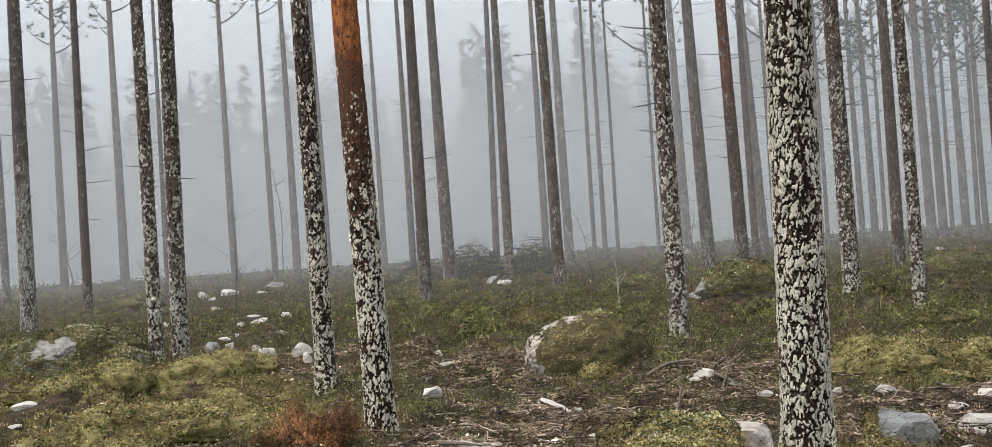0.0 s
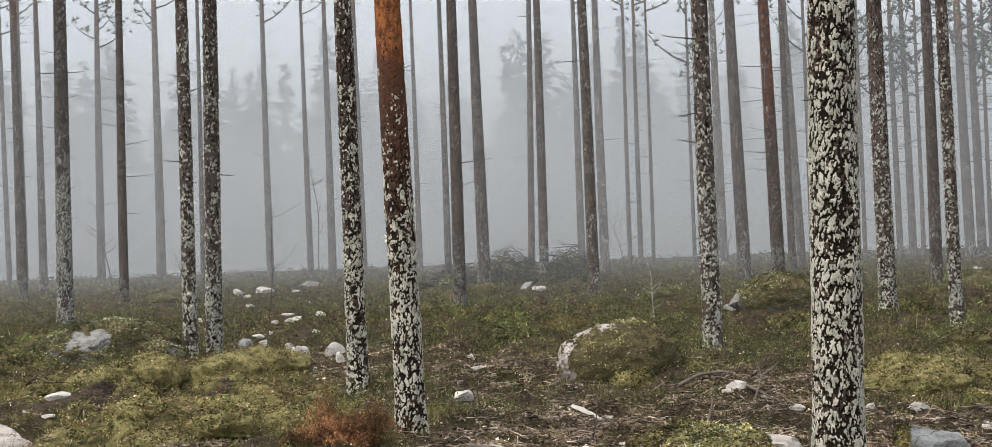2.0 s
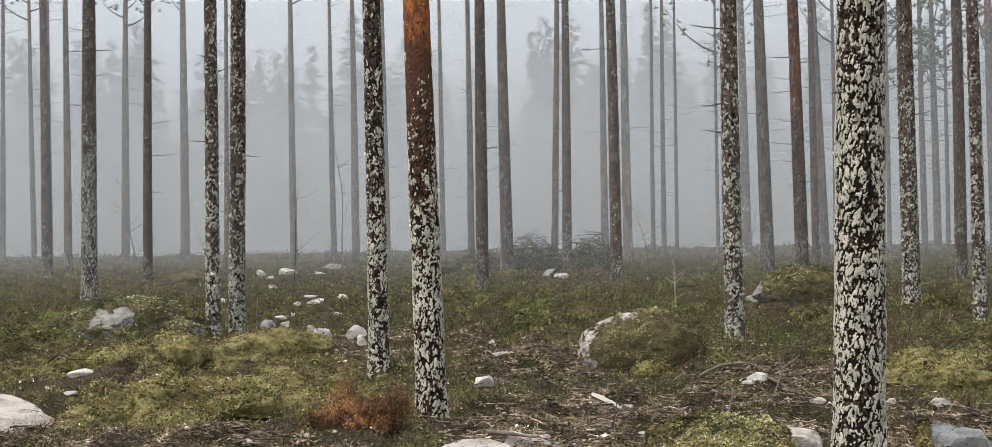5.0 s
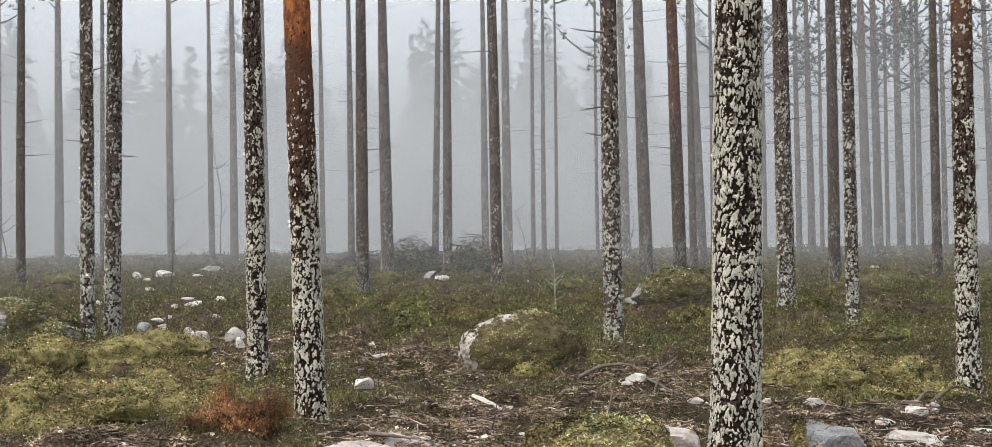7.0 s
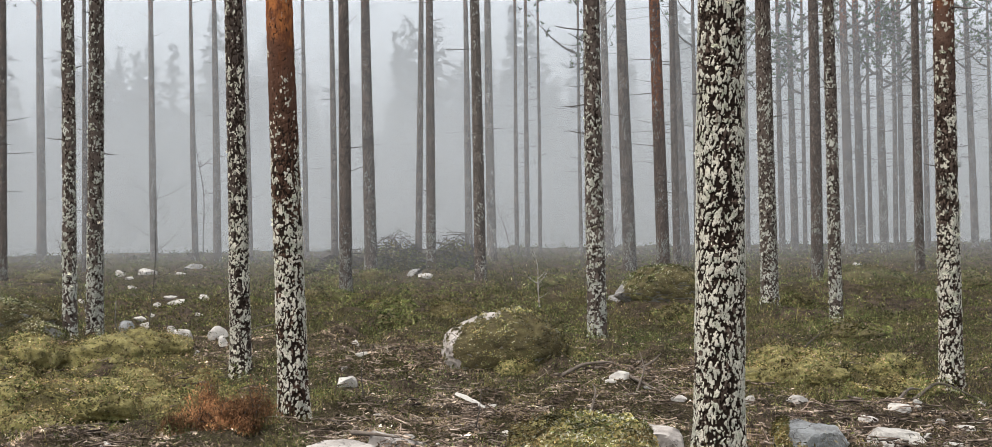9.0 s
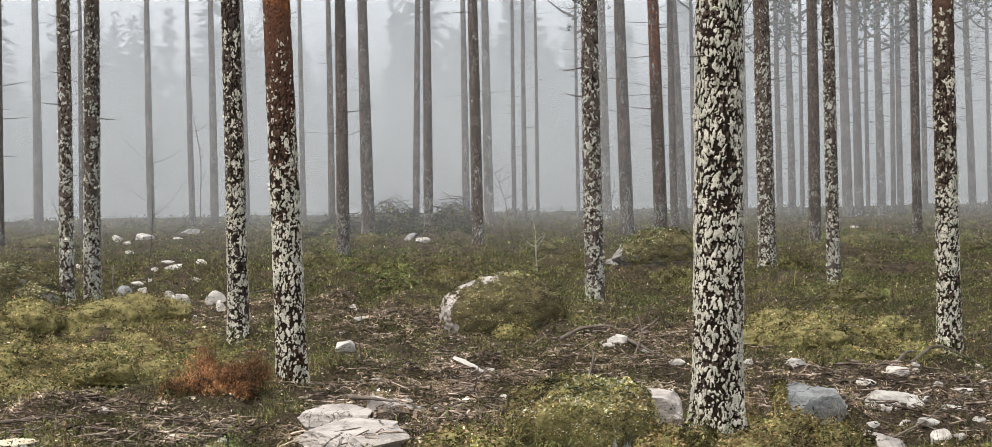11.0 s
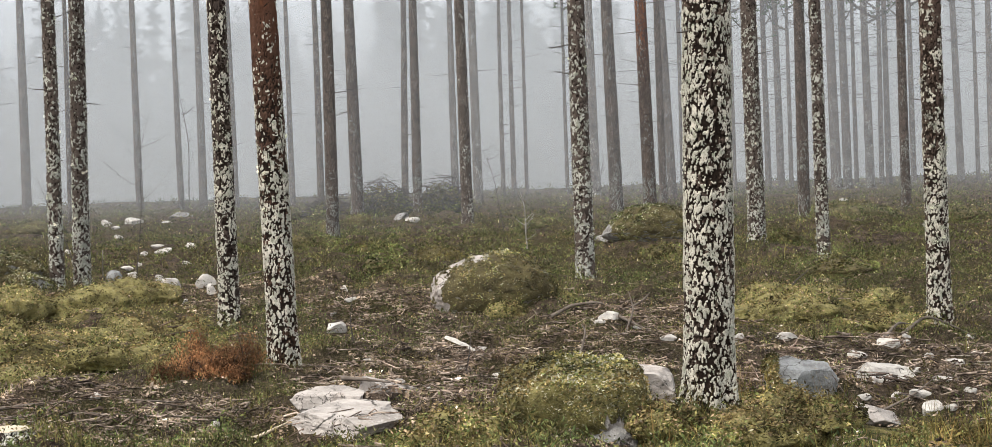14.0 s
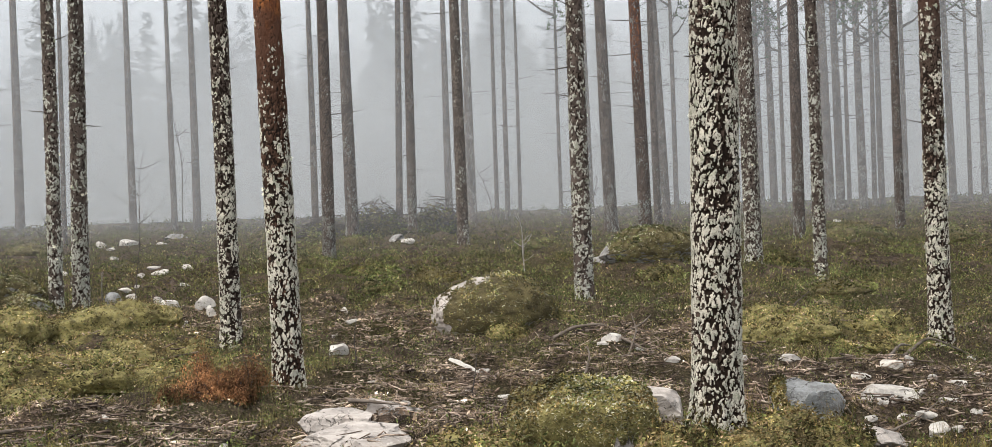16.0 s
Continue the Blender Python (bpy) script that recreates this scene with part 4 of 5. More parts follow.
def moss_on(me, parent, seed, cover, lift=0.014, tufts=1500, keep=None, grown=MOSSY, cap_of=MOSS, crust=0.05, grain=1.0, lumpy=0.8):
    """A moss cap over the upward faces of a rock, with short tufts on it."""
    r = np.random.default_rng(seed)
    bm = bmesh.new()
    bm.from_mesh(me)
    bm.normal_update()
    gone = []
    for f in bm.faces:
        c = f.calc_center_median()
        up = f.normal.z + 0.5 * noise.noise(c * 5 + Vector((seed, 0, 0)))
        if up < cover or (keep and not keep(c + Vector((1, 0.5, 1)) * 0.07 * noise.noise(c * 9))):
            gone.append(f)
    bmesh.ops.delete(bm, geom=gone, context="FACES")
    for v in bm.verts:
        k = 0.4 + 0.8 * noise.noise(v.co * 9 + Vector((0, seed, 0))) + lumpy * (noise.noise(v.co * 21) + 0.7 * noise.noise(v.co * 43))
        edge = 0.2 if v.is_boundary else 1.0
        v.co += v.normal * lift * max(0.3, 1 + k) * edge + Vector((0, 0, 0.002))
    bmesh.ops.triangulate(bm, faces=bm.faces[:])
    tri = np.array([[v.co[:] for v in f.verts] for f in bm.faces])
    cap = bpy.data.meshes.new("moss")
    bm.to_mesh(cap)
    bm.free()
    cap.materials.append(cap_of)
    for p in cap.polygons:
        p.use_smooth = True
    m = part("moss", cap, parent, "yellow-green moss cushion")
    if len(tri) and tufts:
        spread = np.linalg.norm(np.cross(tri[:, 1] - tri[:, 0], tri[:, 2] - tri[:, 0]), axis=1)
        spread = spread / spread.sum()
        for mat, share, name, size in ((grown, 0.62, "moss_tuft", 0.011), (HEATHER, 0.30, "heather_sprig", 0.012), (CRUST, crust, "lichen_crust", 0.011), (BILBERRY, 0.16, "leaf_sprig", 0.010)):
            n = int(tufts * share)
            pick = r.choice(len(tri), n, p=spread)
            b = r.dirichlet((1, 1, 1), n)
            # clumps: keep the points where a slow noise is high
            pos = (tri[pick] * b[:, :, None]).sum(1)
            pos = pos[0.5 + 0.5 * np.sin(pos[:, 0] * 23 + size * 900) * np.sin(pos[:, 1] * 19 + 3 * pos[:, 0]) > r.uniform(0, 0.8, n)]
            pos = pos + [0, 0, 0.004] + np.abs(r.normal(0, 0.012, pos.shape)) * [0, 0, 1]
            tv = leaf_arrays(pos, r.uniform(0.6, 1.4, len(pos)) * size * grain, r)
            t = part(name, mesh_from(name, tv, np.arange(len(tv)).reshape(-1, 4), mat), m)
            t["kind"] = "stuff"


def boulder(x, y, w, d, h, seed, material, label, cover=0.45, turn=0.0, tufts=1500, keep=None, tilt=(0, 0), flat=0.0, grown=MOSSY, cap_of=MOSS, crust=0.05, block=1.0, cuts=13, keen=(0.42, 0.80), sink=0.0):
    CLEAR.append((x, y, w * (0.34 if cover > 0.9 else 0.16)))
    if cover > 0.9:
        h, sink = 1.3 * h, sink + 0.26 * h
    t = thing("boulder", x, y, float(lie(x, y)) - 0.06 * h - sink, label, "boulder", turn=turn)
    me = rock_mesh(w, d, h, seed, material, cuts, 5 if w > 0.5 else 4, 0.07, "rock", flat, block, keen)
    if tilt != (0, 0):
        me.transform(pose(0, 0, 0, *tilt))
    part("rock", me, t)
    if cover < 0.95:
        moss_on(me, t, seed, cover, tufts=tufts, keep=keep, grown=grown, cap_of=cap_of, crust=crust, grain=max(1.0, y / 17))
    return t


# overgrown rock with a bare pale rim
def rim(c):
    """The bare stone along one shoulder of the low boulder, in two broken strips."""
    a, q = math.degrees(math.atan2(c.z - 0.26, c.x)) % 360, math.hypot(c.x / 0.62, (c.z - 0.26) / 0.42)
    strip = 0.80 if a > 150 else 0.86 if a > 118 else 0.78 if a > 98 else 0.94
    return c.y < 0.3 and 80 < a < 200 and q > strip and not (152 < a < 157) and not (0.95 < q < 0.965 and a > 157) and noise.noise(c * 11) > -0.42


boulder(0.22, 16.55, 1.28, 1.0, 0.66, 61, GRANITE, "low boulder under heather with a bare pale rim", -0.6, 0, 12000, keep=lambda c: not rim(c), cap_of=HUMUS, crust=0.35, cuts=3, keen=(0.92, 0.98), sink=0.19)
# broad mossy boulder in front of the near pine
boulder(0.55, 8.95, 0.84, 0.66, 0.44, 62, GRANITE, "mossy grey boulder with crusts of lichen", -0.9, 6, 26000, flat=0.12, crust=0.30, block=0.62, cuts=7, keen=(0.75, 0.95), keep=lambda c: not (c.z < 0.15 and c.y < -0.1 and 0.13 < c.x < 0.27), sink=0.07)
boulder(1.02, 9.80, 0.46, 0.5, 0.26, 63, GRANITE, "pinkish bare granite block beside a pine", 0.97, 15, 0, flat=0.3)
boulder(1.94, 9.62, 0.46, 0.42, 0.34, 164, GRANITE_DARK, "blue-grey rounded boulder with moss on one side", 0.1, 0, 5000, keep=lambda c: c.x < -0.04 - 0.25 * c.z, crust=0.09, cuts=9, keen=(0.6, 0.9))
# layered pale slabs
boulder(-0.80, 9.62, 0.80, 0.66, 0.17, 65, GRANITE, "pale pinkish granite slab lying flat", 0.99, -8, 0, flat=0.45)
boulder(-0.86, 10.1, 0.56, 0.5, 0.17, 66, GRANITE, "pale granite slab with a cracked edge", 0.99, 12, 0, flat=0.4)
boulder(-0.62, 9.35, 0.44, 0.26, 0.09, 76, GRANITE, "thin pale flake of granite lying flat", 0.99, 20, 0, flat=0.5)
boulder(-0.60, 10.45, 0.46, 0.16, 0.25, 77, GRANITE, "tilted pale flake of granite behind flat slabs", 0.99, -6, 0, tilt=(0, 10))
boulder(-5.00, 12.75, 1.2, 0.7, 0.24, 67, GRANITE, "large pale granite slab sloping to the ground", 0.99, -10, 0, tilt=(0, 15), flat=0.6)
boulder(2.80, 10.95, 0.60, 0.5, 0.17, 68, GRANITE_WHITE, "white granite slab in bare soil", 0.99, -20, 0, flat=0.4, tilt=(0, 9))
boulder(2.26, 9.28, 0.44, 0.40, 0.15, 69, GRANITE, "rounded grey-pink stone in bare soil", 0.99, 0, 0)
# long boulder bank below the paired pines
boulder(-6.30, 20.5, 2.15, 1.3, 0.72, 70, GRANITE_GREY, "wide low boulder covered with moss", -0.1, 0, 15000, grown=HEATHER, cap_of=HUMUS, crust=0.55, cuts=6, keen=(0.75, 0.92), keep=lambda c: not (-0.30 < c.x < 0.22 and c.y < -0.2 and 0.38 < c.z < 0.58), sink=0.24)
boulder(-5.50, 20.3, 0.9, 0.8, 0.54, 71, GRANITE_GREY, "grey craggy boulder with moss streaks", 0.15, 30, 5000, crust=0.5, grown=HEATHER, cap_of=HUMUS, sink=0.14)
boulder(-4.76, 22.0, 0.28, 0.4, 0.24, 78, GRANITE_DARK, "grey granite block beside a pine", 0.97, 10, 0)
boulder(2.85, 25.3, 1.55, 1.0, 0.60, 72, GRANITE_GREY, "heather-grown boulder with a grey face", -0.3, 0, 7000, keep=lambda c: c.x > -0.66 + 0.2 * c.z, grown=HEATHER, cap_of=HUMUS, crust=0.35, cuts=5, keen=(0.8, 0.95))
boulder(-1.64, 41.8, 0.5, 0.5, 0.15, 73, GRANITE_GREY, "tan rounded boulder in heather", 0.99, 0, 0)
boulder(-9.0, 44.2, 0.62, 0.6, 0.24, 74, GRANITE_WHITE, "white boulder in a clearing", 0.99, 0, 0)
boulder(-8.4, 47.8, 0.8, 0.7, 0.22, 75, GRANITE_GREY, "pale slab-sided boulder in a clearing", 0.99, 20, 0, flat=0.3)

for p in [(-7.93, 37, 0.202, 0.101), (-9.85, 44.42, 0.277, 0.139), (-8.88, 41.1, 0.208, 0.096), (-8.26, 44.76, 0.314, 0.07), (-6.05, 31.82, 0.298, 0.087), (-5.74, 30.78, 0.36, 0.108), (-5.41, 31.64, 0.271, 0.099), (-5.88, 29.58, 0.138, 0.069), (-4.56, 26.32, 0.164, 0.062), (-5.25, 25.98, 0.081, 0.061)]:
    stone(*p)
for p in [(-5.1, 24.22, 0.17, 0.066), (-4.63, 22.38, 0.157, 0.096), (-4.24, 22.26, 0.13, 0.104), (-3.79, 20.56, 0.241, 0.144), (-3.35, 20.5, 0.224, 0.184), (-3.1, 19.6, 0.107, 0.153), (-3.26, 18.44, 0.101, 0.036), (-7.6, 30.9, 0.12, 0.096), (-1.43, 18.44, 0.086, 0.058), (-1.23, 17.02, 0.146, 0.04)]:
    stone(*p)
for p in [(-1.28, 15.32, 0.197, 0.096), (-1.38, 16.42, 0.077, 0.026), (0.09, 13.34, 0.12, 0.047), (0.2, 11.84, 0.139, 0.074), (1.17, 13.62, 0.159, 0.074), (1.38, 13.54, 0.084, 0.042), (1.08, 13.56, 0.085, 0.042), (1.5, 12.34, 0.144, 0.043), (2.08, 12.52, 0.093, 0.063), (2.49, 12.82, 0.18, 0.065)]:
    stone(*p)
for p in [(3.07, 11.92, 0.167, 0.074), (3.39, 12.62, 0.089, 0.039), (3.34, 12.42, 0.068, 0.029), (4.18, 13.56, 0.09, 0.042), (2.78, 11.64, 0.127, 0.045), (2.95, 10.04, 0.149, 0.047), (3.52, 11.72, 0.183, 0.046), (2.35, 9.72, 0.095, 0.03), (2.66, 10.04, 0.125, 0.047), (2.63, 9.42, 0.147, 0.037)]:
    stone(*p)
for p in [(2.64, 9.24, 0.13, 0.072), (2.74, 9.22, 0.072, 0.036), (-1.39, 40.02, 0.375, 0.125), (-1.63, 27.94, 0.196, 0.065), (10.82, 46.36, 0.362, 0.108), (-0.06, 11.96, 0.065, 0.028), (2.2, 9.84, 0.077, 0.031), (2.61, 10.36, 0.065, 0.028), (2.98, 10.82, 0.076, 0.03), (2.93, 9.5, 0.082, 0.033)]:
    stone(*p)
for p in [(3.79, 12.08, 0.094, 0.033), (3.33, 11.76, 0.073, 0.028), (-0.82, 12.72, 0.069, 0.025), (-0.52, 11.4, 0.071, 0.027), (-0.3, 11.26, 0.079, 0.026), (-1.58, 9.92, 0.054, 0.019), (-2.16, 10.9, 0.068, 0.026), (-2.4, 10.32, 0.072, 0.024), (-4.96, 14.68, 0.258, 0.063), (-4.08, 13.56, 0.243, 0.048)]:
    stone(*p)
for p in [(-3.8, 13.18, 0.103, 0.031), (-6.67, 20.6, 0.482, 0.064), (-5.2, 14.42, 0.112, 0.034), (-4.74, 13.7, 0.128, 0.037)]:
    stone(*p)


def cushion(x, y, w, h, seed, tufts=2200):
    """A swelling cushion of moss with short tufts."""
    r = np.random.default_rng(seed)
    tufts = tufts * 2.6 if y < 10 else tufts
    d = w * r.uniform(0.75, 1.1)
    t = thing("heather_hummock" if y > 19 else "moss_cushion", x, y + 0.3 * d, float(lie(x, y + 0.3 * d)) - 0.35 * h, "hummock grown over with heather" if y > 19 else "yellow-green moss cushion on the forest floor", "hummock" if y > 19 else "moss", "hummocks in heather" if y > 19 else "moss cushions", turn=r.uniform(-40, 40))
    bm = bmesh.new()
    bmesh.ops.create_icosphere(bm, subdivisions=4, radius=1.0)
    for v in bm.verts:
        q = v.co * 1.3 + Vector((seed, 0, 0))
        k = 1 + 0.30 * noise.noise(q) + 0.20 * noise.noise(q * 2.9) + 0.10 * noise.noise(q * 8) + 0.04 * noise.noise(q * 20)
        v.co = Vector((v.co.x * w * 0.55 * k, v.co.y * d * 0.55 * k, v.co.z * h * 1.05 * k + 0.25 * h))
    for f in bm.faces:
        f.smooth = True
    bmesh.ops.delete(bm, geom=[f for f in bm.faces if f.calc_center_median().z < -0.1 * h], context="FACES")
    tri = np.array([[v.co[:] for v in f.verts] for f in bm.faces])
    me = bpy.data.meshes.new("cushion")
    bm.to_mesh(me)
    bm.free()
    far = y > 19
    me.materials.append(HUMUS if far else MOSS)
    part("cushion", me, t)
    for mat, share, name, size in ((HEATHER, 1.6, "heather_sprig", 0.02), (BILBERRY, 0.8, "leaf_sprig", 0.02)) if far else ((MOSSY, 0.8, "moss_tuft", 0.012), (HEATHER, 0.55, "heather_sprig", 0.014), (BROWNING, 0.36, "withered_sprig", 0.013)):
        n = int(tufts * share * max(1, w / 0.6))
        pos = (tri[r.integers(0, len(tri), n)] * r.dirichlet((1, 1, 1), n)[:, :, None]).sum(1)
        clump = 0.5 + 0.5 * np.sin(pos[:, 0] * 17 + size * 700) * np.sin(pos[:, 1] * 15 + 4 * pos[:, 0])
        pos = pos[clump > r.uniform(0, 0.9, n)]
        pos = pos + np.abs(r.normal(0, 0.018 if mat is MOSSY else 0.035, (len(pos), 1))) * [0, 0, 1]
        tv = leaf_arrays(pos, r.uniform(0.6, 1.4, len(pos)) * size, r)
        part(name, mesh_from(name, tv, np.arange(len(tv)).reshape(-1, 4), mat), t)["kind"] = "stuff"


for i, c in enumerate([(-3.29, 11.91, 0.70, 0.17), (-4.00, 16.69, 0.98, 0.22), (-3.50, 17.1, 0.80, 0.22), (-4.60, 16.26, 0.70, 0.20), (-3.17, 14.22, 0.83, 0.18),
                       (-3.49, 13.63, 0.58, 0.14), (-4.01, 13.78, 0.40, 0.12), (-0.06, 8.60, 0.50, 0.14), (2.86, 15.29, 0.54, 0.20), (3.41, 15.75, 0.80, 0.17),
                       (2.91, 14.23, 0.72, 0.14), (0.37, 15.95, 0.38, 0.14), (2.74, 15.99, 0.33, 0.18)]):
    cushion(*c, 900 + i)
for i, c in enumerate([(-2.79, 14.11, 0.50, 0.12), (-3.75, 12.9, 0.50, 0.15), (-8.19, 23.77, 1.67, 0.30), (-3.0, 12.7, 0.55, 0.13), (-7.17, 19.19, 1.05, 0.26),
                       (-2.87, 30.33, 1.06, 0.25), (-1.59, 26.69, 0.94, 0.18), (7.9, 33.04, 1.55, 0.38), (1.52, 8.47, 0.50, 0.12), (3.58, 13.39, 0.47, 0.09),
                       (1.0, 8.58, 0.34, 0.10), (-4.92, 15.94, 0.75, 0.16), (-2.35, 13.3, 0.45, 0.10), (1.75, 9.0, 0.40, 0.14)]):
    cushion(*c, 930 + i)


for i, c in enumerate([(-3.23, 36.12, 0.85, 0.22), (-2.67, 39.38, 0.77, 0.2), (-0.48, 24.24, 0.66, 0.15), (1.46, 33.82, 0.79, 0.17), (2.83, 23.44, 0.64, 0.14), (5.14, 26.86, 0.63, 0.16), (8.45, 33.2, 0.91, 0.2), (4.46, 19.22, 0.67, 0.13), (5.4, 36.3, 0.71, 0.19), (9.93, 32.5, 0.89, 0.22), (-5.4, 46.44, 1.09, 0.24), (-11.11, 41.52, 1.3, 0.28), (8.4, 36.98, 0.87, 0.19), (-1.16, 22.58, 0.62, 0.14), (-4.15, 28.8, 0.45, 0.12)]):
    cushion(*c, 960 + i, 900)
r_moss = np.random.default_rng(44)
for i in range(34):
    cx, cy, cw, cd = [(-3.4, 13.6, 1.2, 1.8), (3.0, 15.0, 0.9, 1.1), (-4.6, 16.6, 1.2, 0.9)][(0, 0, 1, 2)[i % 4]]
    cushion(cx + r_moss.uniform(-cw, cw), cy + r_moss.uniform(-cd, cd), r_moss.uniform(0.22, 0.5), r_moss.uniform(0.06, 0.15), 1000 + i, 700)
for i, c in enumerate([(1.02, 8.75, 0.34, 0.09), (1.95, 8.85, 0.42, 0.09), (2.5, 8.6, 0.4, 0.07), (-0.4, 8.7, 0.34, 0.07)]):
    cushion(*c, 1050 + i, 900)
stone(0.74, 8.60, 0.22, 0.11, GRANITE_GREY, "pale granite foot stone under a mossy boulder")
stone(2.35, 27.6, 0.40, 0.16, GRANITE_GREY, "grey stone below a heather-grown boulder")

# ---- wood on the ground ----
def limb(name, points, r0, material, label, category, sides=8, taper=0.75, seed=1):
    """A crooked fallen branch lying along points (x, y, lift over the ground)."""
    p = np.array([(x, y, float(lie(x, y)) + z) for x, y, z in points])
    t = np.linspace(0, len(p) - 1, 5 * len(p))
    q = np.stack([np.interp(t, np.arange(len(p)), p[:, k]) for k in range(3)], 1)
    for k in range(2):
        q[1:-1] = (q[:-2] + 2 * q[1:-1] + q[2:]) / 4
    r = np.random.default_rng(seed)
    base = q[0].copy()
    v, f = tube(q - base, r0 * (1 - taper * np.linspace(0, 1, len(q))) * r.uniform(0.85, 1.15, len(q)), sides)
    me = mesh_from(name, v, f, material, True)
    bm = bmesh.new()
    bm.from_mesh(me)
    bmesh.ops.holes_fill(bm, edges=bm.edges[:], sides=sides)
    bm.to_mesh(me)
    bm.free()
    ob = new(name, me)
    ob.matrix_basis = Matrix.Translation(base)
    return tagged(ob, label, category, "fallen branches")


GREY = "grey crooked fallen branch on the forest floor"
limb("fallen_branch", [(0.72, 15.1, 0.02), (0.95, 15.2, 0.13), (1.2, 15.0, 0.10), (1.55, 14.8, 0.03)], 0.022, DEADWOOD, GREY, "branch", seed=1)
limb("fallen_branch", [(1.05, 14.9, 0.05), (1.45, 15.3, 0.05), (1.62, 15.4, 0.12), (1.72, 15.5, 0.24)], 0.02, DEADWOOD, GREY, "branch", seed=2)
limb("fallen_branch", [(1.25, 13.3, 0.02), (1.3, 13.4, 0.10), (1.36, 13.5, 0.19), (1.33, 13.6, 0.26)], 0.014, DEADWOOD, GREY, "branch", seed=3)
limb("fallen_branch", [(0.72, 12.0, 0.02), (0.82, 12.1, 0.06), (0.86, 12.2, 0.14), (0.84, 12.3, 0.2)], 0.014, DEADWOOD, GREY, "branch", seed=4)
limb("fallen_branch", [(1.2, 13.8, 0.04), (1.5, 13.0, 0.03), (1.75, 12.5, 0.02)], 0.014, DEADWOOD, GREY, "branch", seed=5)
limb("fallen_branch", [(3.05, 15.5, 0.05), (3.12, 15.5, 0.16), (3.25, 15.5, 0.30)], 0.013, TWIG, "dark dead twig standing in moss", "branch", seed=6)
limb("fallen_branch", [(-3.5, 10.3, 0.02), (-2.9, 10.4, 0.04), (-2.4, 10.55, 0.05), (-1.9, 10.7, 0.02)], 0.016, DEADWOOD, GREY, "branch", seed=7)
limb("fallen_branch", [(-2.9, 9.9, 0.03), (-2.5, 10.1, 0.05), (-2.1, 10.1, 0.03), (-1.6, 10.0, 0.02)], 0.013, DEADWOOD, GREY, "branch", seed=8)
limb("fallen_branch", [(-3.9, 12.3, 0.05), (-3.5, 12.0, 0.05), (-3.1, 11.9, 0.02)], 0.012, TWIG, "dark fallen twig on moss", "branch", seed=9)
limb("fallen_branch", [(-1.6, 9.2, 0.02), (-1.3, 9.5, 0.04), (-1.05, 9.7, 0.03)], 0.018, PALEWOOD, "pale barkless branch beside a stone slab", "branch", seed=10)
limb("fallen_branch", [(-0.85, 10.6, 0.12), (-0.7, 10.4, 0.13), (-0.52, 10.3, 0.08)], 0.018, DEADWOOD, GREY, "branch", seed=11)
limb("fallen_branch", [(2.35, 9.35, 0.06), (2.55, 9.4, 0.05), (2.75, 9.5, 0.09)], 0.010, DEADWOOD, GREY, "branch", seed=12)
limb("fallen_branch", [(3.1, 12.2, 0.03), (3.35, 12.7, 0.08), (3.5, 12.9, 0.14)], 0.018, DEADWOOD, GREY, "branch", seed=13)
limb("fallen_branch", [(3.4, 13.1, 0.03), (3.75, 13.3, 0.08), (4.2, 13.4, 0.05)], 0.02, DEADWOOD, GREY, "branch", seed=14)
limb("fallen_branch", [(-0.25, 11.6, 0.02), (0.0, 11.5, 0.03), (0.35, 11.4, 0.02)], 0.012, DEADWOOD, GREY, "branch", seed=15)
limb("fallen_branch", [(-0.05, 11.4, 0.0), (-0.02, 11.4, 0.15), (0.0, 11.42, 0.33)], 0.007, TWIG, "thin dead stem standing upright", "branch", seed=16)
limb("fallen_branch", [(-0.98, 13.5, 0.0), (-1.0, 13.5, 0.2), (-0.97, 13.52, 0.46)], 0.007, TWIG, "thin dead stem standing upright", "branch", seed=17)
limb("fallen_branch", [(-4.75, 21.4, 0.0), (-4.72, 21.0, 0.2), (-4.66, 20.8, 0.5)], 0.016, BIRCH, "pale thin stem leaning on a pine", "branch", seed=18)
limb("fallen_branch", [(-3.3, 20.9, 0.02), (-2.95, 21.5, 0.10), (-2.7, 22.0, 0.14)], 0.018, DEADWOOD, GREY, "branch", seed=19)
limb("fallen_branch", [(2.05, 9.1, 0.02), (2.1, 9.0, 0.12), (2.0, 9.0, 0.25)], 0.008, DEADWOOD, GREY, "branch", seed=20)


GREYWOOD = simple("bleached_wood", (0.66, 0.62, 0.56), (0.48, 0.44, 0.39), 20, 0.85, 0.5, 0.004)


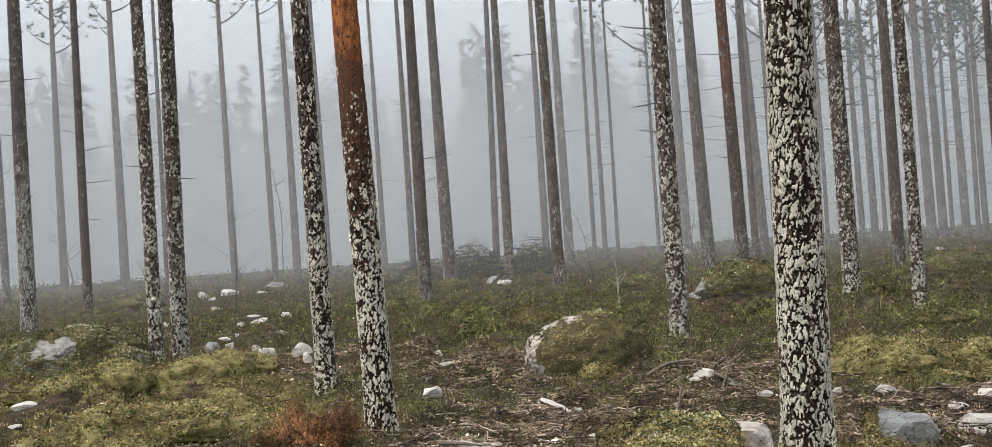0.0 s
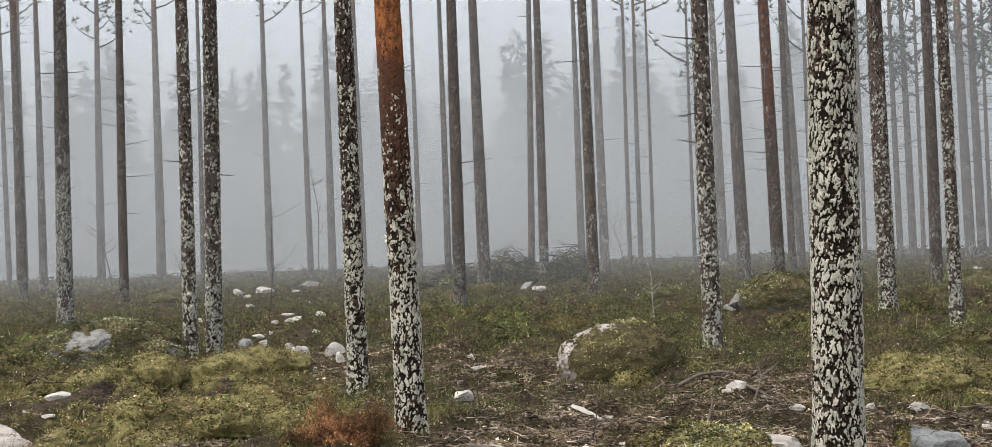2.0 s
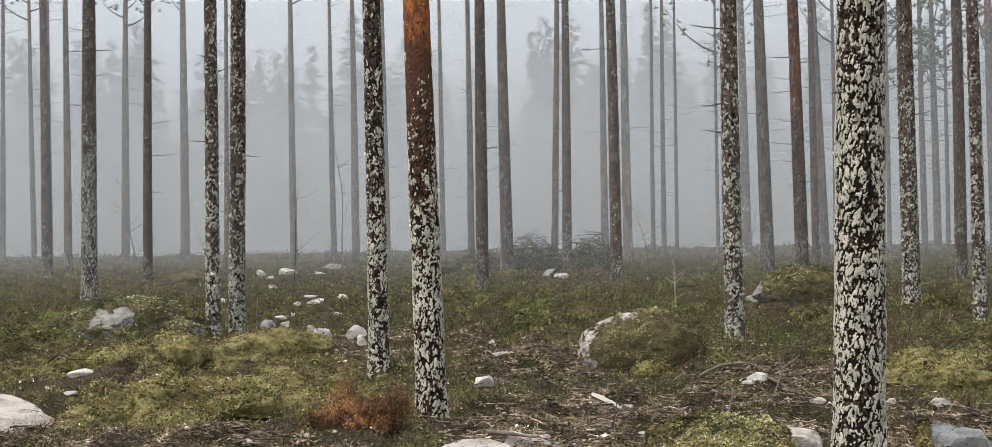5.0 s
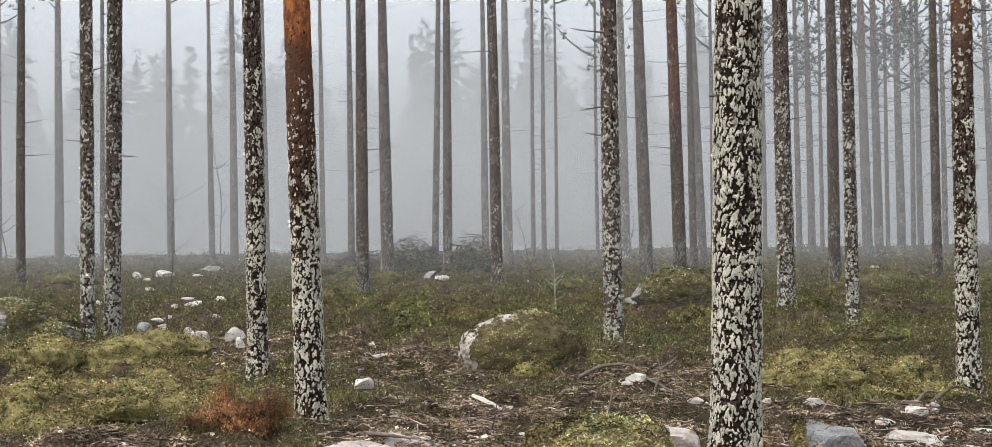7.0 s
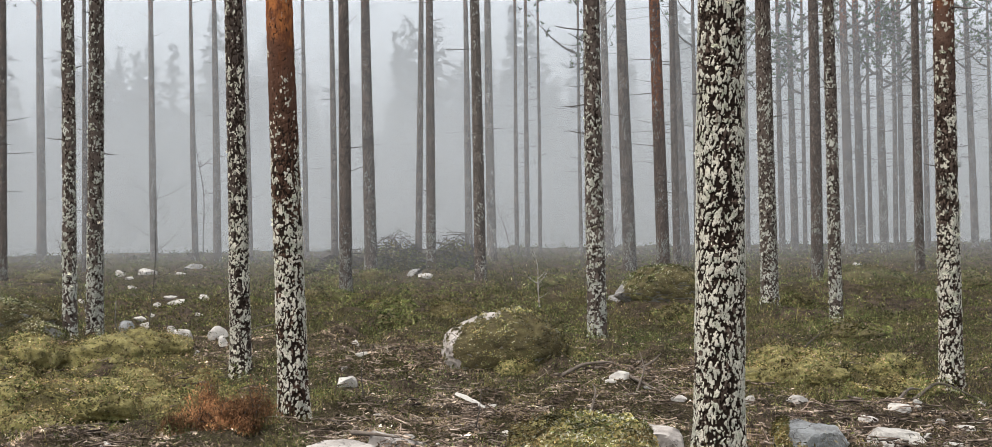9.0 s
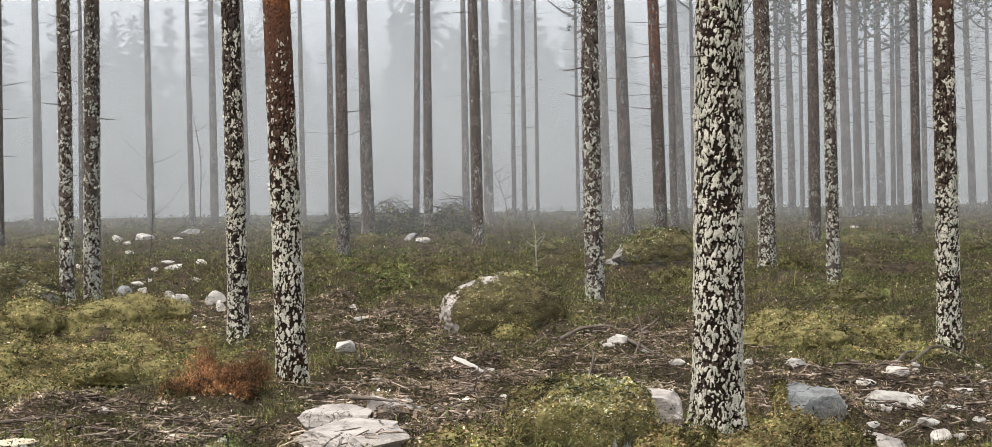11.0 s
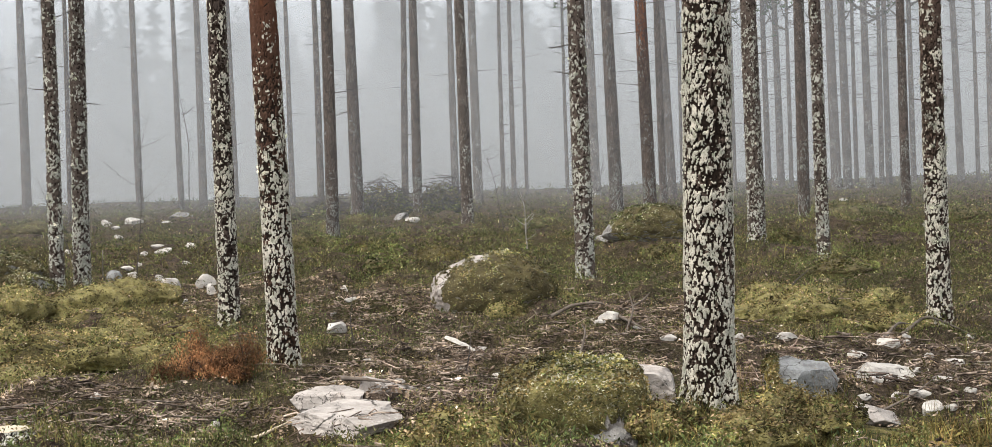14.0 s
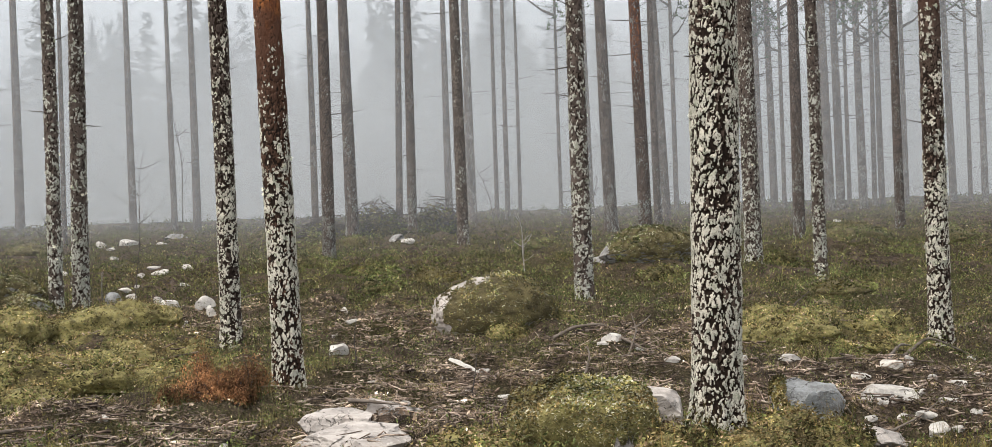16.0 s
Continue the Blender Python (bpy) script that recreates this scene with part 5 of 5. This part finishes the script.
def split_wood(x, y, ln, w, h, turn, tilt):
    """A split piece of pale wood with an irregular wedge section."""
    bm = bmesh.new()
    r = np.random.default_rng(9)
    rows = []
    for k in range(7):
        t = k / 6
        s = 0.35 + 0.65 * math.sin(math.pi * min(1, 0.15 + 0.8 * t))
        rows.append([bm.verts.new((ln * (t - 0.5), w * a * s * r.uniform(0.85, 1.1), h * b * s * r.uniform(0.8, 1.1))) for a, b in ((-0.5, 0), (-0.2, 0.9), (0.25, 1.0), (0.5, 0.2), (0.1, -0.1))])
    for a, b in zip(rows, rows[1:]):
        for i in range(5):
            bm.faces.new((a[i], a[(i + 1) % 5], b[(i + 1) % 5], b[i]))
    bm.faces.new(rows[0][::-1])
    bm.faces.new(rows[-1])
    bmesh.ops.recalc_face_normals(bm, faces=bm.faces[:])
    me = bpy.data.meshes.new("wood_splinter")
    bm.to_mesh(me)
    bm.free()
    me.materials.append(GREYWOOD)
    ob = new("wood_splinter", me)
    ob.matrix_basis = pose(x, y, float(lie(x, y)) + 0.06, 0, tilt, turn)
    CLEAR.append((x, y, 0.2))
    return tagged(ob, "pale split piece of wood on brown litter", "wood")


split_wood(-0.095, 12.97, 0.27, 0.05, 0.028, -20, 22)


def stump(x, y, rad, h):
    t = thing("tree_stump", x, y, float(lie(x, y)), "low sawn stump with a pale cut face", "stump")
    n = 40
    a = np.arange(n) * 6.283 / n
    z = np.array([-0.12, 0.0, 0.04, h * 0.6, h])
    rr = rad * np.array([1.45, 1.25, 1.1, 1.0, 1.0])[:, None] * (1 + 0.05 * np.sin(4 * a + 1) + 0.04 * np.sin(9 * a))[None]
    v = np.stack([rr * np.cos(a), rr * np.sin(a), np.repeat(z[:, None], n, 1)], -1).reshape(-1, 3)
    i = (np.arange(4)[:, None] * n + np.arange(n)[None]).ravel()
    k = (np.arange(4)[:, None] * n + (np.arange(n)[None] + 1) % n).ravel()
    part("bark", mesh_from("bark", v, np.stack([i, k, k + n, i + n], 1), BARK["dark"], True), t)
    top = np.concatenate([v[-n:] * [0.99, 0.99, 1], v[-n:] * [0.97, 0.97, 1] + [0, 0, 0.004], [[0, 0, h + 0.006]]])
    f = [(q, (q + 1) % n, n + (q + 1) % n, n + q) for q in range(n)] + [(n + q, n + (q + 1) % n, 2 * n, 2 * n) for q in range(n)]
    bm = bmesh.new()
    vv = [bm.verts.new(p) for p in top]
    for q in f:
        bm.faces.new([vv[w] for w in dict.fromkeys(q)])
    me = bpy.data.meshes.new("cut_face")
    bm.to_mesh(me)
    bm.free()
    me.materials.append(PALEWOOD)
    part("cut_face", me, t, "fresh pale sawn wood")


stump(-2.52, 8.80, 0.12, 0.065)


# ---- saplings and shrubs ----
def sapling(x, y, h, lean, seed, material, label, twigs=10, r0=0.012, spread=0.5):
    r = np.random.default_rng(seed)
    t = thing("sapling", x, y, float(lie(x, y)) - 0.03, label, "sapling")
    u = np.linspace(0, 1, 14)
    p = np.stack([lean * h * u ** 1.5 + 0.03 * h * np.sin(7 * u + seed) * u, 0.02 * h * np.sin(5 * u), h * u], 1)
    v, f = tube(p, r0 * (1 - 0.8 * u), 6)
    part("stem", mesh_from("stem", v, f, material, True), t)
    for k in range(twigs):
        s = r.uniform(0.25, 0.97)
        i = int(s * 13)
        a, ln = r.uniform(0, 6.28), h * spread * r.uniform(0.25, 1) * (1.1 - s * 0.7)
        w = np.linspace(0, 1, 5)
        q = np.stack([math.cos(a) * ln * w, math.sin(a) * ln * w * 0.6, ln * (0.5 * w + 0.5 * w * w) * r.uniform(0.4, 1.1)], 1)
        out = [tube(q, r0 * 0.55 * (1 - 0.8 * w), 4)]
        for j in range(2):
            b = q[2 + j]
            d = np.array([math.cos(a + r.uniform(-1, 1)), math.sin(a + r.uniform(-1, 1)), r.uniform(0.3, 1)]) * ln * 0.35
            out.append(tube(np.stack([b, b + d * 0.5, b + d]), r0 * np.array([0.3, 0.22, 0.12]), 4))
        v, f = join(out)
        part("twig", mesh_from("twig", v, f, material, True), t, m=Matrix.Translation(p[i]))
    return t


sapling(0.98, 26.8, 1.05, -0.08, 3, BIRCH, "small bare birch sapling in heather", 6, 0.016, 0.35)
sapling(0.75, 33.0, 2.3, -0.25, 4, TWIG, "dark bare leaning sapling with forked twigs", 9, 0.011, 0.4)
sapling(-11.9, 70.0, 5.6, -0.02, 5, TWIG, "tall thin bare sapling in fog", 10, 0.035, 0.2)
sapling(-4.55, 22.3, 2.4, 0.12, 6, TWIG, "thin bare birch shoots beside a pine", 16, 0.008, 0.35)
sapling(-5.3, 22.0, 1.5, -0.35, 7, TWIG, "thin bare shoots beside a pine", 9, 0.009, 0.45)
sapling(-17.2, 57.0, 3.2, -0.2, 8, TWIG, "bent bare sapling in fog", 8, 0.03, 0.4)
sapling(5.8, 70.0, 1.6, 0.1, 9, TWIG, "small bare sapling in fog", 6, 0.02, 0.5)
sapling(4.35, 22.3, 0.5, 0.1, 10, STRAW, "dry pale stem in heather", 3, 0.006, 0.3)


def brush_pile(x, y, w, h, seed):
    r = np.random.default_rng(seed)
    out = []
    for k in range(520):
        a, s = r.uniform(0, 6.28), math.sqrt(r.uniform(0, 1))
        c = np.array([math.cos(a) * s * w / 2, math.sin(a) * s * 0.6, h * (1 - s * s) * r.uniform(0.05, 1.0)])
        d = np.array([r.normal(0, 1), r.normal(0, 0.5), r.normal(0.1, 0.45)]) * r.uniform(0.15, 0.5)
        out.append(tube(np.stack([c - d * 0.5, c + [0, 0, 0.03], c + d * 0.5]), r.uniform(0.006, 0.02) * np.array([1, 0.8, 0.3]), 3))
    v, f = join(out)
    t = thing("brush_pile", x, y, float(lie(x, y)), "heap of cut grey branches in the fog", "brush pile")
    s = part("cut_branch", mesh_from("cut_branch", v, f, TWIG), t)
    s["kind"] = "stuff"
    n = 5500
    a, q = r.uniform(0, 6.28, n), np.sqrt(r.uniform(0, 1, n))
    pos = np.stack([np.cos(a) * q * w / 2, np.sin(a) * q * 0.7, h * 0.8 * (1 - q * q) * r.uniform(0, 1, n)], 1)
    lv = leaf_arrays(pos, r.uniform(0.02, 0.05, n), r)
    s = part("brushwood", mesh_from("brushwood", lv, np.arange(len(lv)).reshape(-1, 4), HEATHER), t)
    s["kind"] = "stuff"


brush_pile(-2.45, 46.6, 2.4, 1.2, 41)
brush_pile(-0.72, 46.9, 2.0, 1.25, 42)
brush_pile(-4.0, 47.0, 1.6, 0.6, 43)


def rusty_shrub(x, y, w, h, seed):
    """A withered juniper: thin crooked stems thick with rust-coloured needles."""
    r = np.random.default_rng(seed)
    t = thing("withered_shrub", x, y, float(lie(x, y)), "withered rust-brown juniper shrub", "shrub")
    pos = []
    for k in range(75):
        a, s = r.uniform(0, 6.28), math.sqrt(r.uniform(0, 1))
        e = np.array([math.cos(a) * s * w / 2, math.sin(a) * s * w * 0.35, h * (1 - 0.75 * s ** 1.5) * r.uniform(0.35, 1.15)])
        b = e * [0.45, 0.45, 0] + [0, 0, -0.02]
        u = np.linspace(0, 1, 5)[:, None]
        q = b + (e - b) * u + np.sin(u * 5 + k) * 0.015
        if k < 26:
            v, f = tube(q, 0.005 * (1 - 0.6 * u[:, 0]), 4)
            part("stem", mesh_from("stem", v, f, TWIG, True), t)
        m = 150
        g = r.uniform(0.25, 1.05, m)
        pos.append(b + (e - b) * g[:, None] + r.normal(0, 0.022, (m, 3)) * np.array([1.1, 1, 1.0]))
    pos = np.concatenate(pos)
    n = len(pos)
    tv = leaf_arrays(pos, r.uniform(0.006, 0.014, n), r, True)
    s = part("needles", mesh_from("needles", tv, np.arange(len(tv)).reshape(-1, 4), RUST), t, "dry rust-red needles")
    s["kind"] = "stuff"


rusty_shrub(-1.95, 11.60, 0.46, 0.48, 51)
rusty_shrub(-1.66, 11.75, 0.38, 0.40, 52)
rusty_shrub(-1.78, 11.40, 0.46, 0.26, 53)
rusty_shrub(-2.16, 11.50, 0.24, 0.16, 54)


# ---- ground cover ----
def scatter(n, y0, y1, r, margin=1.5):
    """Points over the wedge of ground that opens before the camera."""
    y = np.sqrt(r.uniform(y0 ** 2, y1 ** 2, n))
    x = r.uniform(-0.42, 0.37, n) * y + r.uniform(-margin, margin, n) * 0.3
    return x, y


def hum(x, y, k=1.0):
    return np.clip(0.5 + 0.3 * np.sin(2.1 * k * x + 1.4 * np.sin(1.7 * k * y)) + 0.3 * np.sin(2.9 * k * y + 1.9 * np.sin(1.3 * k * x) + 2), 0, 1)


def cover(name, material, label, layers, chance, seed, leaf=False, flat=False, bushy=False):
    """One sheet of low growth. layers: count, from, to, height, width."""
    r = np.random.default_rng(seed)
    out = []
    for n, y0, y1, h0, h1, w in layers:
        x, y = scatter(n, y0, y1, r)
        dome = np.ones(n)
        if bushy:
            # gather most of the leaves into small domed bushes
            c = r.integers(0, n, max(1, n // 42))
            pick = c[r.integers(0, len(c), n)]
            wide = (0.07 + 0.0045 * y[pick]) * (0.6 + 0.8 * ((pick * 0.618) % 1))
            dx, dy = r.normal(0, 0.55, n), r.normal(0, 0.55, n)
            tied = r.uniform(0, 1, n) < 0.7
            x, y = np.where(tied, x[pick] + dx * wide, x), np.where(tied, y[pick] + dy * wide, y)
            dome = np.where(tied, 0.25 + 1.25 * np.exp(-(dx ** 2 + dy ** 2) / 0.9), 0.5)
        keep = r.uniform(0, 1, n) < chance(x, y) * (1 if flat else 0.22 + 1.1 * hum(x, y, 3.6) ** 1.5)
        for cx, cy, cr in CLEAR:
            near_side = 0.10 + 0.012 * cy
            keep &= ((x - cx) / (cr + 0.03)) ** 2 + ((y - cy + near_side) / (cr + 0.08 + near_side)) ** 2 > 1
        x, y, dome = x[keep], y[keep], dome[keep]
        m = len(x)
        tall = dome * (0.3 + 0.5 * hum(x, y, 1.3) + 1.15 * hum(x, y, 3.6) ** 2) * r.uniform(h0, h1, m)
        z = lie(x, y)
        if leaf:
            zz = z + tall * r.uniform(0.2, 1.0, m) ** (0.6 if bushy else 1.0)
            out.append(leaf_arrays(np.stack([x, y, zz], 1), r.uniform(0.6, 1.4, m) * w * (1.0 if flat else 1.25), r, not flat))
        else:
            out.append(blade_arrays(np.stack([x, y, z - 0.005], 1), tall, r.uniform(0.6, 1.3, m) * w, r, 0.75))
    v = np.concatenate(out)
    tagged(new(name, mesh_from(name, v, np.arange(len(v)).reshape(-1, 4 if leaf else 3), material)), label, name.replace("_", " "), kind="stuff")


def living(x, y):
    return np.clip(1.0 - 0.62 * zone(x, y, BARE), 0, 1) * np.clip(1 - 0.9 * zone(x, y, MOSSES) * (0.35 + 0.65 * hum(x, y, 2.6)), 0, 1)


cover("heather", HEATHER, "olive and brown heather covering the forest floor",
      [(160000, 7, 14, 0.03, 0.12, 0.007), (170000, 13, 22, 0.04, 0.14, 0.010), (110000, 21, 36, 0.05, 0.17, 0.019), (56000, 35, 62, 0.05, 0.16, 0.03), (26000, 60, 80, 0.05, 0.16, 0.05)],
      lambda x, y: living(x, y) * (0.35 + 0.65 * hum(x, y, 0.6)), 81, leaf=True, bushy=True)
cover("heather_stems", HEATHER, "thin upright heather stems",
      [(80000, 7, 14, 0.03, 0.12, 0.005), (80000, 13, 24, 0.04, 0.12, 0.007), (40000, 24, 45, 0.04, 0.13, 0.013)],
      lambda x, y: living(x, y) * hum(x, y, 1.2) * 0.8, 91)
cover("bilberry", BILBERRY, "low green bilberry sprigs among heather",
      [(100800, 7, 14, 0.03, 0.12, 0.007), (120000, 13, 22, 0.05, 0.15, 0.010), (70000, 21, 36, 0.06, 0.18, 0.016), (30000, 35, 60, 0.06, 0.15, 0.026)],
      lambda x, y: living(x, y) * (1 - 0.75 * hum(x, y, 0.6)), 82, leaf=True, bushy=True)
cover("withered_heather", BROWNING, "brown withered sprigs over bare litter",
      [(123200, 7, 14, 0.01, 0.07, 0.007), (90000, 13, 24, 0.02, 0.10, 0.011), (25000, 24, 45, 0.04, 0.15, 0.02)],
      lambda x, y: 0.26 + 0.45 * zone(x, y, BARE), 83, leaf=True)
cover("moss", MOSSY, "yellow-green moss with short tufts",
      [(225000, 7, 14, 0.005, 0.055, 0.010), (120000, 13, 20, 0.01, 0.06, 0.013)],
      lambda x, y: 0.95 * zone(x, y, MOSSES) * (1 - 0.6 * zone(x, y, BARE)) * (0.25 + 0.75 * hum(x, y, 2.3)), 84, leaf=True, flat=True)
cover("dry_grass", STRAW, "dry straw-coloured grass blades",
      [(13440, 7, 11, 0.04, 0.12, 0.004), (10000, 11, 18, 0.05, 0.13, 0.005)],
      lambda x, y: (0.25 + 0.5 * zone(x, y, [(2.6, 8.6, 2.0, 0.7), (-1.5, 8.8, 1.6, 0.6)])) * hum(x, y, 1.1), 85)


cover("dry_leaves", LITTER, "curled dry leaves and bark scraps in the foreground",
      [(75000, 7, 11.5, 0.0, 0.03, 0.011), (45000, 11, 17, 0.0, 0.035, 0.013)],
      lambda x, y: 0.18 + 0.5 * zone(x, y, BARE) + 0.3 * (y < 9.6), 95, leaf=True, flat=True)
cover("green_shoots", BILBERRY, "short green and rusty shoots in the foreground",
      [(60000, 7, 10.2, 0.02, 0.13, 0.012)],
      lambda x, y: 0.9 * (1 - 0.75 * zone(x, y, BARE)), 96, leaf=True)


cover("grass_tufts", GRASS, "fresh green and tawny grass blades in the foreground",
      [(26000, 7.6, 10.2, 0.06, 0.20, 0.006)],
      lambda x, y: 0.9 * zone(x, y, [(2.0, 8.7, 1.4, 0.45), (0.7, 8.4, 0.6, 0.3), (1.55, 9.1, 0.3, 0.4)]), 97)


def litter(seed):
    """Chips of bark and wood strewn over the cleared ground."""
    r = np.random.default_rng(seed)
    x, y = scatter(190000, 7, 22, r)
    keep = r.uniform(0, 1, len(x)) < 0.11 + 0.7 * zone(x, y, BARE)
    x, y = x[keep], y[keep]
    m = len(x)
    s = r.uniform(0.2, 1, m) ** 2 * 0.026 + 0.005
    v = leaf_arrays(np.stack([x, y, lie(x, y) + r.uniform(0.0, 0.025, m)], 1), s, r)
    tagged(new("bark_litter", mesh_from("bark_litter", v, np.arange(len(v)).reshape(-1, 4), LITTER)), "brown and pale chips of bark on peat", "litter", kind="stuff")


litter(86)


def slash(seed, n, long=0.28, thick=0.008, where=None):
    """Crossed thin twigs left from cutting."""
    r = np.random.default_rng(seed)
    out = []
    while len(out) < n:
        x, y = (float(a[0]) for a in scatter(1, 7.5, 19, r))
        if r.uniform() > 0.05 + 0.95 * zone(np.array([x]), np.array([y]), where or BARE)[0]:
            continue
        a, ln = r.uniform(0, 6.283), 0.06 + long * r.uniform() ** 2.5
        d = np.array([math.cos(a), math.sin(a) * 0.7, r.normal(0, 0.10)]) * ln
        c = np.array([x, y, float(lie(x, y)) + r.uniform(0.008, 0.05)])
        k1, k2 = r.normal(0, 0.18, 3) * ln * [1, 1, 0.5], r.normal(0, 0.18, 3) * ln * [1, 1, 0.5]
        out.append(tube(np.stack([c - d / 2, c - d * 0.15 + k1, c + d * 0.2 + k2, c + d / 2]), r.uniform(0.4 * thick, thick) * np.array([1, 0.9, 0.7, 0.35]), 3))
    v, f = join(out)
    tagged(new("slash_twigs", mesh_from("slash_twigs", v, f, SLASH)), "tangle of cut grey and brown twigs on litter", "twigs", kind="stuff")


slash(87, 5200, 0.24)
slash(88, 560, 0.55, 0.013, [(-2.9, 9.9, 2.6, 0.7), (2.9, 11.0, 1.3, 1.6), (0.1, 12.2, 1.3, 1.6), (1.5, 14.6, 0.9, 1.2)])
